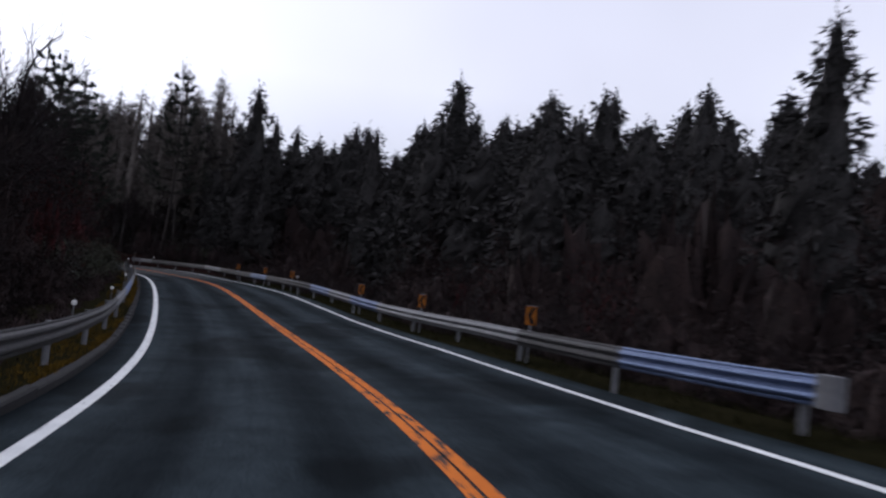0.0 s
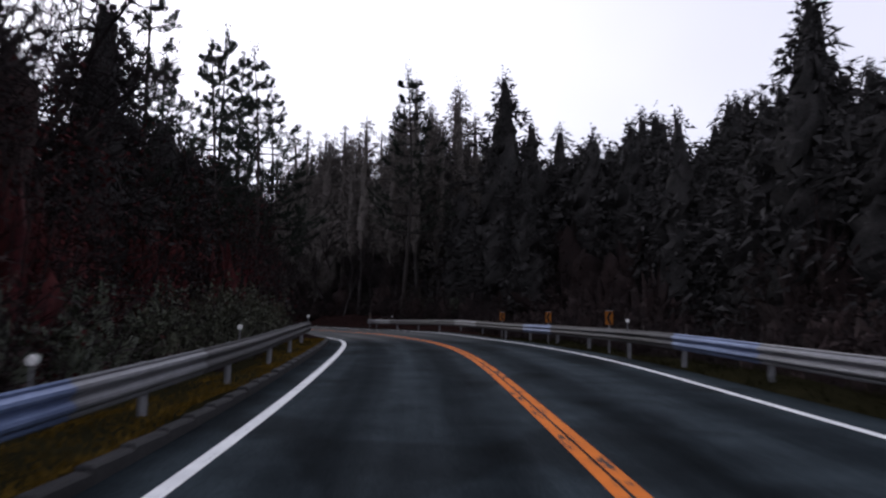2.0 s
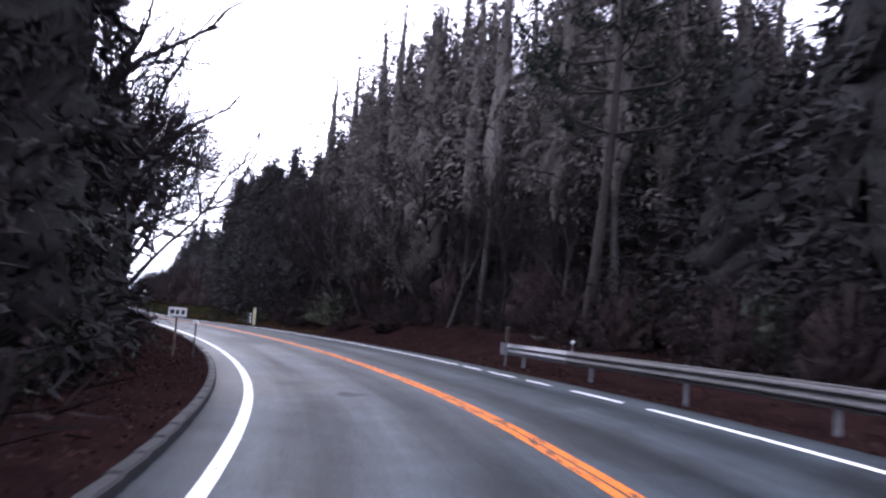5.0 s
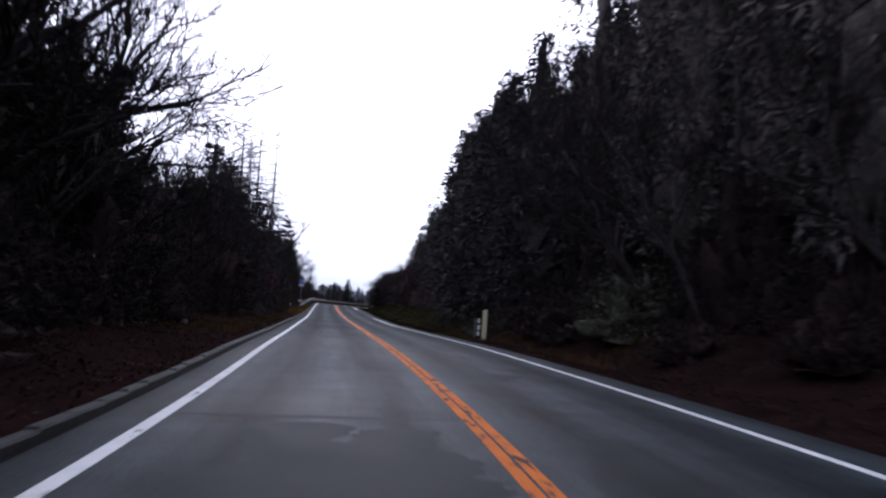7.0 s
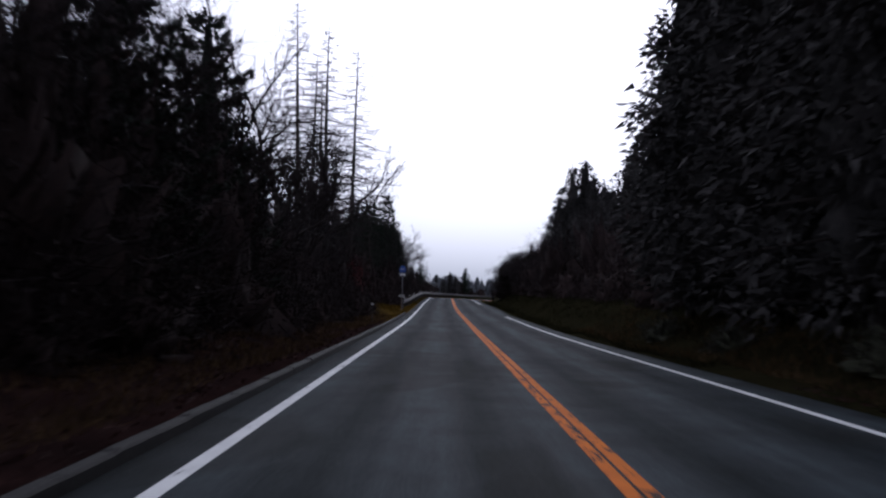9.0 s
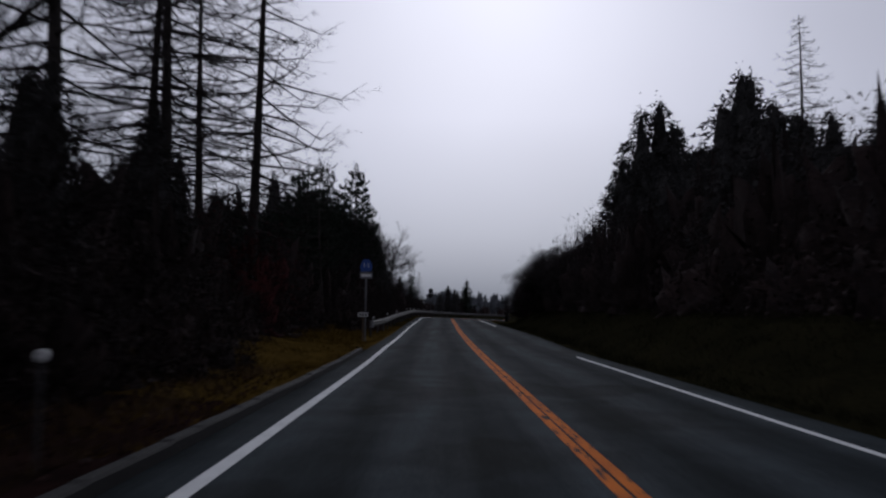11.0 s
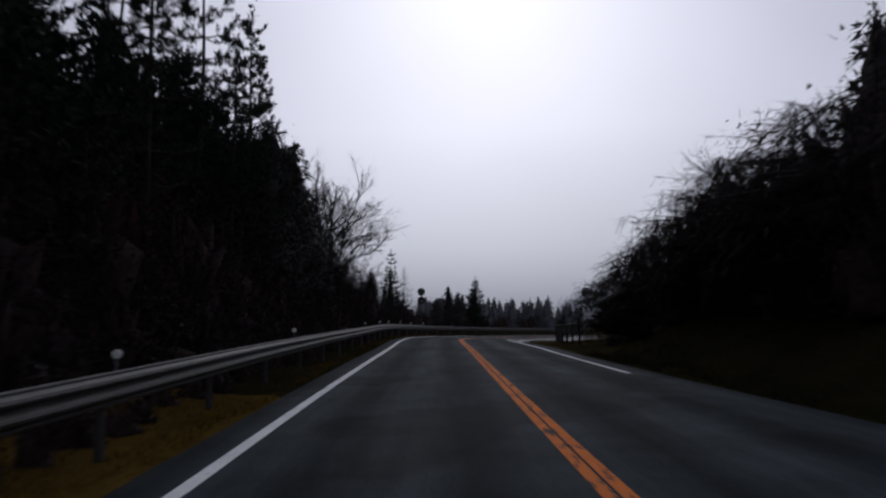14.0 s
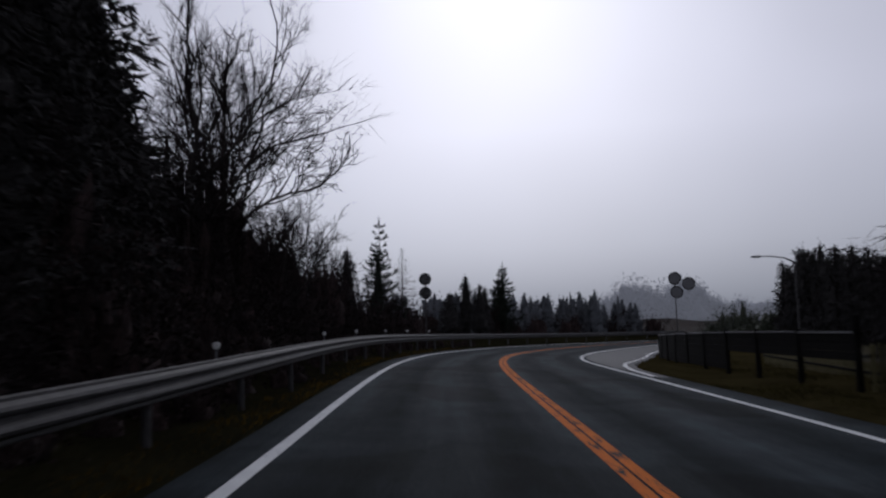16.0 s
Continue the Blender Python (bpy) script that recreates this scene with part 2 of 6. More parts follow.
DARKWOOD = mat("dark_stained_boards", (0.0035, 0.0033, 0.0032), (0.009, 0.0083, 0.0078), 3, 0.85, 0.4, rnd=0.2, spec=0.06)
PALEWOOD = mat("weathered_pale_pickets", (0.11, 0.10, 0.045), (0.21, 0.185, 0.09), 4, 0.8, 0.4, rnd=0.2)
REFLECTOR = plain("white_reflector", (0.75, 0.75, 0.73), 0.25)
LITTER = mat("red_brown_leaf_litter", (0.0095, 0.0060, 0.0058), (0.025, 0.0130, 0.0118), 1.2, 0.95, 0.9, spec=0.0, fine=14, dist=0.06)
DRYGRASS = mat("dry_yellow_grass_soil", (0.038, 0.024, 0.006), (0.098, 0.062, 0.015), 0.9, 0.95, 0.9, spec=0.0, fine=16, dist=0.05)
BANKGRASS = mat("dull_green_bank_soil", (0.008, 0.008, 0.0045), (0.021, 0.0185, 0.009), 0.7, 0.95, 0.9, spec=0.0, fine=16, dist=0.06)
FLOOR = mat("forest_floor", (0.014, 0.011, 0.009), (0.034, 0.026, 0.020), 0.5, 0.95, 0.9, spec=0.1, fine=12, dist=0.08)
BARK = mat("grey_brown_bark", (0.016, 0.013, 0.012), (0.044, 0.037, 0.034), 2.5, 0.9, 0.8, rnd=0.25, spec=0.15, fine=7, dist=0.03)
PALEBARK = mat("pale_lichen_bark", (0.030, 0.027, 0.026), (0.078, 0.070, 0.067), 3.0, 0.9, 0.7, rnd=0.25, spec=0.15, dist=0.03)
TWIG = mat("dark_twigs", (0.0105, 0.008, 0.0082), (0.026, 0.020, 0.020), 2.5, 0.9, 0.3, rnd=0.2, spec=0.1)
CEDAR = mat("dark_cedar_foliage", (0.0215, 0.0215, 0.0212), (0.054, 0.050, 0.0485), 0.9, 0.85, 0.0, rnd=0.16, island=0.18, spec=0.05)
PINE = mat("bluish_pine_needles", (0.009, 0.013, 0.010), (0.028, 0.034, 0.025), 0.9, 0.8, 0.0, rnd=0.16, island=0.18, spec=0.05)
# Plantation foliage, its brown-green lightened to stand for the bright haze.
HAZE_PALED = mat("haze_paled_brown_green_foliage", (0.058, 0.052, 0.048), (0.155, 0.137, 0.124), 0.9, 0.85, 0.0, rnd=0.2, island=0.18, spec=0.05)
# Dark needles turned pale blue-grey: the mist is put into the colour.
MIST_TINT = mat("mist_tinted_foliage", (0.075, 0.080, 0.088), (0.115, 0.122, 0.132), 0.9, 0.9, 0.0, island=0.15, spec=0.05)
# Far foliage that glows pale in place of the mist before it.
MIST_GLOW = painted_mist_mat("mist_glow_foliage", (0.148, 0.154, 0.172))
EVERGREEN = mat("broad_evergreen_leaves", (0.015, 0.020, 0.013), (0.046, 0.052, 0.030), 1.2, 0.6, 0.0, rnd=0.2, island=0.18, spec=0.3)
OLIVELEAF = mat("dull_olive_leaves", (0.022, 0.025, 0.016), (0.070, 0.071, 0.046), 1.0, 0.7, 0.0, rnd=0.2, island=0.22, spec=0.15)
BROWNLEAF = mat("withered_brown_leaves", (0.0125, 0.0088, 0.009), (0.034, 0.0225, 0.0205), 0.8, 0.9, 0.0, rnd=0.25, island=0.18, spec=0.1)
REDLEAF = mat("dark_red_autumn_leaves", (0.025, 0.007, 0.0085), (0.064, 0.016, 0.015), 0.9, 0.85, 0.0, rnd=0.16, island=0.18, spec=0.05)
BLADES = mat("dry_grass_blades", (0.056, 0.035, 0.007), (0.14, 0.087, 0.018), 0.6, 0.9, 0.0, island=0.28, spec=0.0)
YARDGRASS = mat("pale_olive_grass_soil", (0.018, 0.0145, 0.0065), (0.046, 0.038, 0.016), 0.6, 0.95, 0.9, spec=0.0, fine=16, dist=0.05)
BROWNBLADES = mat("brown_dry_grass_blades", (0.036, 0.023, 0.012), (0.10, 0.064, 0.032), 0.6, 0.9, 0.0, island=0.28, spec=0.0)
YARDBLADES = mat("pale_olive_grass_blades", (0.030, 0.027, 0.010), (0.080, 0.068, 0.024), 0.5, 0.9, 0.0, island=0.28, spec=0.0)
GREENBLADES = mat("olive_grass_blades", (0.009, 0.010, 0.005), (0.027, 0.0245, 0.011), 0.5, 0.9, 0.0, island=0.28, spec=0.0)
FALLEN = mat("fallen_leaves", (0.016, 0.0078, 0.0066), (0.042, 0.0185, 0.0145), 0.8, 0.9, 0.0, island=0.3, spec=0.1)


# ---- the road's line: curvature, grade and bank at even steps ----
S_KNOTS = [-14.04 + 10.53 * i for i in range(39)]
KAPPA = [0.01186, 0.01208, 0.01218, 0.01197, 0.01062, 0.00540, 0.00170, 0.00285, 0.00554, 0.00889, 0.01063, 0.01176, 0.00955, 0.00414, 0.00051, 0.00011, -0.00003, 0.00009, 0.00011, 0.00042, 0.00013, 0.00010, -0.00025, -0.00073, -0.00032, 0.00002, 0.00111, -0.00300, -0.00830, -0.01140, -0.01247, -0.01246, -0.01229, -0.01212, -0.01197, -0.01185, -0.01176, -0.01170, -0.01167]
GRADE = [0.0090, 0.0033, -0.0032, -0.0116, -0.0228, -0.0004, 0.0260, 0.0331, 0.0124, 0.0048, 0.0104, 0.0035, 0.0139, 0.0097, 0.0060, -0.0033, -0.0017, -0.0025, -0.0008, 0.0049, 0.0070, 0.0122, 0.0176, 0.0181, 0.0150, 0.0152, 0.0169, 0.0088, -0.0024, -0.0072, -0.0065, -0.0047, -0.0030, -0.0016, -0.0006, -0.0000, 0.0003, 0.0005, 0.0006]
BANK = [-1.99, -3.35, -4.50, -4.83, -3.26, -3.50, -1.61, -1.17, -0.60, -1.12, -2.84, -2.40, -2.02, -1.50, -1.14, -1.11, -0.65, 0.06, 0.54, 0.54, 0.21, 0.52, -0.74, -0.76, 0.39, 1.09, 1.15, 1.76, 2.56, 3.00, 3.08, 2.59, 1.82, 1.08, 0.52, 0.16, -0.06, -0.19, -0.29]
STEP = 1.17
SS = -14.04 + STEP * np.arange(342)
_k = np.interp(SS, S_KNOTS, KAPPA)
_k = np.where(SS > 345, -0.004, _k)
TH = np.cumsum(_k) * STEP
TH = TH - TH[12]
CX, CY = np.cumsum(-np.sin(TH)) * STEP, np.cumsum(np.cos(TH)) * STEP
CZ = np.cumsum(np.interp(SS, S_KNOTS, GRADE)) * STEP
CX, CY, CZ = CX - CX[12], CY - CY[12], CZ - CZ[12]
BK = np.radians(np.interp(SS, S_KNOTS, BANK))


def at(s, d=0.0, h=0.0):
    """The place s metres along the road and d metres to the right of its middle line, h above the road's plane."""
    th, x, y, z, b = (np.interp(s, SS, q) for q in (TH, CX, CY, CZ, BK))
    return np.array([x + d * np.cos(th), y + d * np.sin(th), z - np.sin(b) * np.clip(d, -7, 7) + h])


def heading(s):
    return math.degrees(float(np.interp(s, SS, TH)))


def near(x, y):
    """Road coordinates (s, d) and the road's height, of places on the plan."""
    x, y = np.atleast_1d(x), np.atleast_1d(y)
    s, d, z = np.empty(len(x)), np.empty(len(x)), np.empty(len(x))
    for i in range(0, len(x), 2000):
        q = slice(i, i + 2000)
        dist = (x[q, None] - CX) ** 2 + (y[q, None] - CY) ** 2
        j = dist.argmin(1)
        s[q], z[q] = SS[j], CZ[j] - np.sin(BK[j]) * np.clip((x[q] - CX[j]) * np.cos(TH[j]) + (y[q] - CY[j]) * np.sin(TH[j]), -7, 7)
        side = np.sign((x[q] - CX[j]) * np.cos(TH[j]) + (y[q] - CY[j]) * np.sin(TH[j]))
        d[q] = side * np.sqrt(dist[np.arange(len(j)), j])
    return s, d, z


def smooth(a, b, v):
    u = np.clip((np.asarray(v, float) - a) / (b - a), 0, 1)
    return u * u * (3 - 2 * u)


def lump(x, y, f):
    return np.sin(x * f + 1.3 * np.sin(y * f * 0.7)) * np.cos(y * f * 1.1 + 0.9 * np.sin(x * f * 0.6))


def rise(s, d):
    """Height of the ground over the road's plane."""
    a = np.abs(d)
    drop = 1 - smooth(95, 125, s)
    left = np.where(s < 110, -1.2 * smooth(5.2, 11, a) * drop + 7.5 * smooth(16, 70, a) * drop, 0.0) + (1 - drop) * (0.5 * smooth(5, 9, a) + 2.5 * smooth(12, 45, a))
    right = -1.4 * smooth(4.8, 10, a) * (1 - smooth(88, 104, s)) + 13.0 * smooth(15, 58, a) * drop * smooth(5, 45, s)
    right = right + smooth(88, 120, s) * (1 - smooth(248, 263, s)) * ((1.0 + 0.5 * smooth(165, 185, s)) * smooth(4.9, 8.2, a) + 3.0 * smooth(10, 40, a))
    right = right - smooth(262, 300, s) * 1.0 * smooth(9, 40, a)
    return np.where(d < 0, left, right)


def obj(name, v, f, material, parent=None, uv=None, smooth_faces=False, kind="", label="", category=""):
    me = bpy.data.meshes.new(name)
    me.from_pydata(np.asarray(v).tolist(), [], f if isinstance(f, list) else np.asarray(f).tolist())
    me.materials.append(material)
    if uv is not None:
        lay = me.uv_layers.new(name="road")
        idx = np.empty(len(me.loops), int)
        me.loops.foreach_get("vertex_index", idx)
        lay.data.foreach_set("uv", np.asarray(uv)[idx].astype(np.float32).ravel())
    if smooth_faces:
        me.polygons.foreach_set("use_smooth", [True] * len(me.polygons))
    me.update()
    ob = new(name, me)
    if parent:
        ob.parent = parent
    return tagged(ob, label, category, "", kind)


def part(name, bm, material, parent, label=""):
    me = bpy.data.meshes.new(name)
    bm.to_mesh(me)
    bm.free()
    me.materials.append(material)
    ob = new(name, me)
    ob.parent = parent
    return tagged(ob, label)


def sweep(name, s0, s1, section, material, step=STEP, hfun=None, **kw):
    """Sweeps a section of (d, h) points along the road, as one mesh."""
    ss = np.linspace(s0, s1, max(2, int(round((s1 - s0) / step)) + 1))
    sec = section(ss) if callable(section) else [(np.full(len(ss), d), np.full(len(ss), h)) for d, h in section]
    m = len(sec)
    v = np.empty((len(ss), m, 3))
    uv = np.empty((len(ss), m, 2))
    th, x, y, z, b = (np.interp(ss, SS, q) for q in (TH, CX, CY, CZ, BK))
    for j, (d, h) in enumerate(sec):
        v[:, j] = np.stack([x + d * np.cos(th), y + d * np.sin(th), z - np.sin(b) * np.clip(d, -7, 7) + h], 1)
        uv[:, j] = np.stack([d, ss], 1)
    i, j = np.meshgrid(np.arange(len(ss) - 1), np.arange(m - 1), indexing="ij")
    a = (i * m + j).ravel()
    f = np.stack([a, a + 1, a + m + 1, a + m], 1)
    return obj(name, v.reshape(-1, 3), f, material, uv=uv.reshape(-1, 2), **kw)


# ---- ground, road and markings ----
def ground():
    def axis(lo, hi, step):
        inner = np.arange(lo, hi, step)
        out = np.cumsum(6 * 1.45 ** np.arange(15))
        return np.concatenate([(lo - out)[::-1], inner, hi + out])
    gx, gy = axis(-330, 90, 3.0), axis(-60, 330, 3.0)
    X, Y = np.meshgrid(gx, gy, indexing="ij")
    s, d, z = near(X.ravel(), Y.ravel())
    a = np.abs(d)
    h = z * (1 - smooth(150, 600, a)) + rise(s, d) - 0.85 * (1 - smooth(10.5, 13.5, a)) + 0.35 * lump(X.ravel(), Y.ravel(), 0.23) * smooth(10, 20, a)
    v = np.stack([X.ravel(), Y.ravel(), h], 1)
    m = len(gy)
    i, j = np.meshgrid(np.arange(len(gx) - 1), np.arange(m - 1), indexing="ij")
    q = (i * m + j).ravel()
    obj("ground", v, np.stack([q, q + m, q + m + 1, q + 1], 1), FLOOR, smooth_faces=True, kind="structure", label="dark brown forest floor with fallen needles", category="ground")


ground()
EDGE_L, EDGE_R = -4.12, 3.95


sweep("road", -14, 380, [(d, 0.0) for d in (EDGE_L, -3.5, -2.6, -1.7, -0.9, 0, 0.9, 1.7, 2.6, 3.3, EDGE_R, EDGE_R + 0.05)][:-1] + [(EDGE_R + 0.06, -0.12)], ASPHALT,
      kind="structure", label="damp grey asphalt road with two lanes", category="road")


def marking(name, s0, s1, d, width, material, label):
    sweep(name, s0, s1, [(d - width / 2, 0.004), (d + width / 2, 0.004)], material, kind="structure", label=label, category="road marking")


marking("edge_line_1", -14, 380, -3.51, 0.16, WHITE_PAINT, "solid white edge line painted beside the kerb")
for i, (a, b) in enumerate(((-14, 98.5), (99.5, 101.8), (103.0, 104.4), (105.2, 107.0), (107.6, 109.0), (109.5, 202.5))):
    marking("edge_line_%d" % (i + 2), a, b, 3.24, 0.13, WHITE_PAINT, "worn white edge line along the right shoulder")
sweep("edge_line_8", 241.5, 345, lambda q: [(np.interp(q, [284, 297], [3.24, 3.42]) + k, np.full(len(q), 0.006)) for k in (-0.065, 0.065)], WHITE_PAINT, kind="structure", label="white edge line round the bend", category="road marking")
marking("centre_line_1", -14, 380, -0.076, 0.121, ORANGE_PAINT, "worn orange no-overtaking centre line")
marking("centre_line_2", -14, 380, 0.076, 0.121, ORANGE_PAINT, "worn orange no-overtaking centre line")


def stain(s, d, ls, ld, seed):
    """A dark damp patch with an uneven outline."""
    rng = np.random.default_rng(seed)
    ss, c = np.linspace(-1, 1, 61), np.linspace(-1, 1, 15)
    rough = lambda k: np.interp(ss, c, rng.uniform(-k, k, 15)) + np.interp(ss, np.linspace(-1, 1, 41), rng.uniform(-k, k, 41)) * 0.6
    half = np.sqrt(np.maximum(0.02, 1 - ss ** 2)) * (1 + 0.3 * np.sin(ss * 5 + seed)) * (1 + rough(0.22))
    mid = 0.25 * np.sin(ss * 3 + seed) + rough(0.13)
    sweep("road_stain", s - ls, s + ls, lambda q: [(d + ld * (np.interp((q - s) / ls, ss, mid) - np.interp((q - s) / ls, ss, half)), np.full(len(q), 0.0025)), (d + ld * (np.interp((q - s) / ls, ss, mid) + np.interp((q - s) / ls, ss, half)), np.full(len(q), 0.0025))],
          DARK_STAIN, step=ls / 30, kind="structure", label="dark patch on the damp asphalt", category="road patch")


for i, (s, d, ls, ld) in enumerate(((102.2, -2.65, 0.55, 0.36), (100.1, -1.75, 0.45, 0.26), (119.6, -1.7, 2.6, 0.85), (120.6, -0.9, 1.3, 0.5), (143.2, -1.9, 0.75, 0.35), (122.6, -1.9, 0.10, 1.6), (128.5, 1.5, 0.8, 0.3), (108, -1.2, 0.5, 0.2))):
    stain(s, d, ls, ld, 7 + i)


def verge(name, side, s0, s1, material, label, outer=14.0, inner=None):
    edge = EDGE_R + 0.03 if side > 0 else (-EDGE_L + 0.16 if s1 < 204 else -EDGE_L - 0.02)
    ds = np.concatenate([[edge, edge + 0.25, edge + 0.6], np.linspace(edge + 1.2, outer, 9)])
    def section(ss):
        out = []
        for j, a in enumerate(ds):
            d = np.full(len(ss), side * a) if inner is None else a + (inner(ss) - edge) * (1 - j / len(ds))
            x, y = ss * 1.0, d * 3.1
            wob = 0.05 * lump(x, y, 1.1) + 0.09 * lump(x, y, 0.37)
            base = (np.where(ss < 203.5, 0.09, 0.0) if side < 0 else -0.05) + (0.04 if j else 0)
            out.append((d, rise(ss, d) * (1 if j > 1 else 0) + base + (wob if j else 0) - (0.7 if j == len(ds) - 1 else 0)))
        return out if side > 0 else out[::-1]
    return sweep(name, s0, s1, section, material, smooth_faces=True, kind="structure", label=label, category="verge")


verge("verge_1", -1, -14, 80, BANKGRASS, "dry yellow grass verge behind the kerb")
verge("verge_2", -1, 80, 186, LITTER, "verge covered with red-brown fallen leaves")
verge("verge_3", -1, 186, 203.4, DRYGRASS, "mown dry yellow grass verge")
verge("verge_8", -1, 203.4, 236.0, DRYGRASS, "dry yellow grass verge without a kerb")
verge("verge_7", -1, 236.0, 345, BANKGRASS, "narrow strip of rough dry grass under the guardrail")
verge("verge_4", 1, -14, 84, BANKGRASS, "rough dull grass verge below the guardrail")
verge("verge_5", 1, 84, 152, LITTER, "verge covered with red-brown fallen leaves")
verge("verge_6", 1, 152, 254, BANKGRASS, "grassy bank of dull olive grass")


def mouth(s):
    """Distance of the side road's near edge from the centre line."""
    return np.interp(s, [268, 270.5, 273.7, 277, 280, 284.4, 289, 294.6, 345], [EDGE_R, EDGE_R + 0.03, 4.1, 4.45, 4.9, 5.8, 6.5, 6.97, 6.97])


verge("verge_9", 1, 254, 330, YARDGRASS, "pale olive grass between the road and the yard", 24.0, mouth)


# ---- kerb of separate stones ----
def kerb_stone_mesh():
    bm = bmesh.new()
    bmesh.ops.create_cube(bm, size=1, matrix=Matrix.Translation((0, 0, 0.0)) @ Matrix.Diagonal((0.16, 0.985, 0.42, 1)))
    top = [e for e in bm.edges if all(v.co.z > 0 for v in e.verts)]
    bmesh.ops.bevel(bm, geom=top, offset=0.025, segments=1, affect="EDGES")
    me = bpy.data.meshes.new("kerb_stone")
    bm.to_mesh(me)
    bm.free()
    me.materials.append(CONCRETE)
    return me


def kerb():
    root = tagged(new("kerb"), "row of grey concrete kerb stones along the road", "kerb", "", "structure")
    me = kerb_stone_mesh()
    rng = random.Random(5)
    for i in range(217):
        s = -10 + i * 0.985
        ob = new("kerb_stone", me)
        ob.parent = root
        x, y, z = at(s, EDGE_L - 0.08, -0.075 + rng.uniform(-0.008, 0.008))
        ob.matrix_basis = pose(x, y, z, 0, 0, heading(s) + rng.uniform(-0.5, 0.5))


# ---- guardrails ----
W_BEAM = [(0.00, 0.0), (0.012, 0.02), (0.012, 0.055), (0.07, 0.095), (0.082, 0.13), (0.07, 0.165), (0.018, 0.205), (0.018, 0.235), (0.07, 0.27), (0.082, 0.30), (0.07, 0.335), (0.012, 0.37), (0.012, 0.40), (0.0, 0.42)]


def guardrail(label, s0, s1, dfun, side, pitch, top, mats, end0=False, end1=False, spacing=3.7, post_mat=None):
    """W-beam panels on posts; the panels overlap and differ in age."""
    root = tagged(new("guardrail"), label, "guardrail")
    rng = random.Random(int(s0 * 7) + 3)
    n = int((s1 - s0) / pitch)
    for i in range(n):
        a, b = s0 + i * (s1 - s0) / n, s0 + (i + 1) * (s1 - s0) / n + 0.12
        lift = 0.004 * (i % 2)
        sec = lambda ss, lift=lift: [(dfun(ss) - side * (q * 0.85 + lift), np.full(len(ss), top - 0.35 + h * 0.83)) for q, h in W_BEAM]
        ob = sweep("rail_panel", a, b, sec, mats(a, rng), step=1.2)
        ob.parent = root
    bm = bmesh.new()
    bmesh.ops.create_cone(bm, cap_ends=True, segments=10, radius1=0.055, radius2=0.055, depth=1.3)
    post = bpy.data.meshes.new("post")
    bm.to_mesh(post)
    bm.free()
    post.materials.append(post_mat or STEEL)
    for i in range(int((s1 - s0) / spacing) + 1):
        s = s0 + 0.4 + i * spacing
        if s > s1 - 0.2:
            break
        ob = new("post", post)
        ob.parent = root
        x, y, z = at(s, float(dfun(np.array([s]))[0]) + side * 0.10, top - 0.02 - 0.65)
        ob.matrix_basis = pose(x, y, z, rng.uniform(-1, 1), rng.uniform(-1, 1), 0)
    for s, on, sg in ((s0, end0, -1), (s1, end1, 1)):
        if on:
            d = float(dfun(np.array([s]))[0])
            bm = bmesh.new()
            bmesh.ops.create_cone(bm, cap_ends=True, segments=14, radius1=0.13, radius2=0.13, depth=0.37)
            bmesh.ops.transform(bm, matrix=Matrix.Diagonal((0.8, 1.7, 1, 1)), verts=bm.verts)
            ob = part("end_wing", bm, STEEL, root, "rounded end wing of the rail")
            x, y, z = at(s + sg * 0.1, d, top - 0.175)
            ob.matrix_basis = pose(x, y, z, 0, 0, heading(s))
    return root


def mix_mats(a, rng):
    return STEEL_NEW if rng.random() < 0.33 else (STEEL if rng.random() < 0.5 else STEEL_OLD)


def first_new(a, rng):
    return STEEL_NEW if a < 31 or 48 < a < 52 or 56 < a < 59 or 72 < a < 75.5 else (STEEL if rng.random() < 0.5 else STEEL_OLD)


guardrail("steel guardrail with old grey and newer bluish panels", 27.3, 109.6, lambda s: np.interp(s, [27.3, 32, 60, 88, 110], [4.45, 4.2, 4.2, 4.5, 4.85]), 1, 4.25, 0.71, first_new, True, True, 4.25)
guardrail("weathered steel guardrail on the grass verge", 15.7, 72.6, lambda s: np.interp(s, [15, 60, 72], [-4.46, -4.46, -4.7]), -1, 4.1, 0.82, lambda a, r: STEEL_NEW if 44 < a < 48 else (STEEL if r.random() < 0.35 else STEEL_OLD), False, False, 4.1)
guardrail("dark weathered guardrail round the bend", 217.6, 345.0, lambda s: np.interp(s, [217, 225, 345], [-4.9, -4.72, -4.7]), -1, 4.0, 0.90, lambda a, r: STEEL_OLD, True, False, 4.0, STEEL_OLD)
kerb()


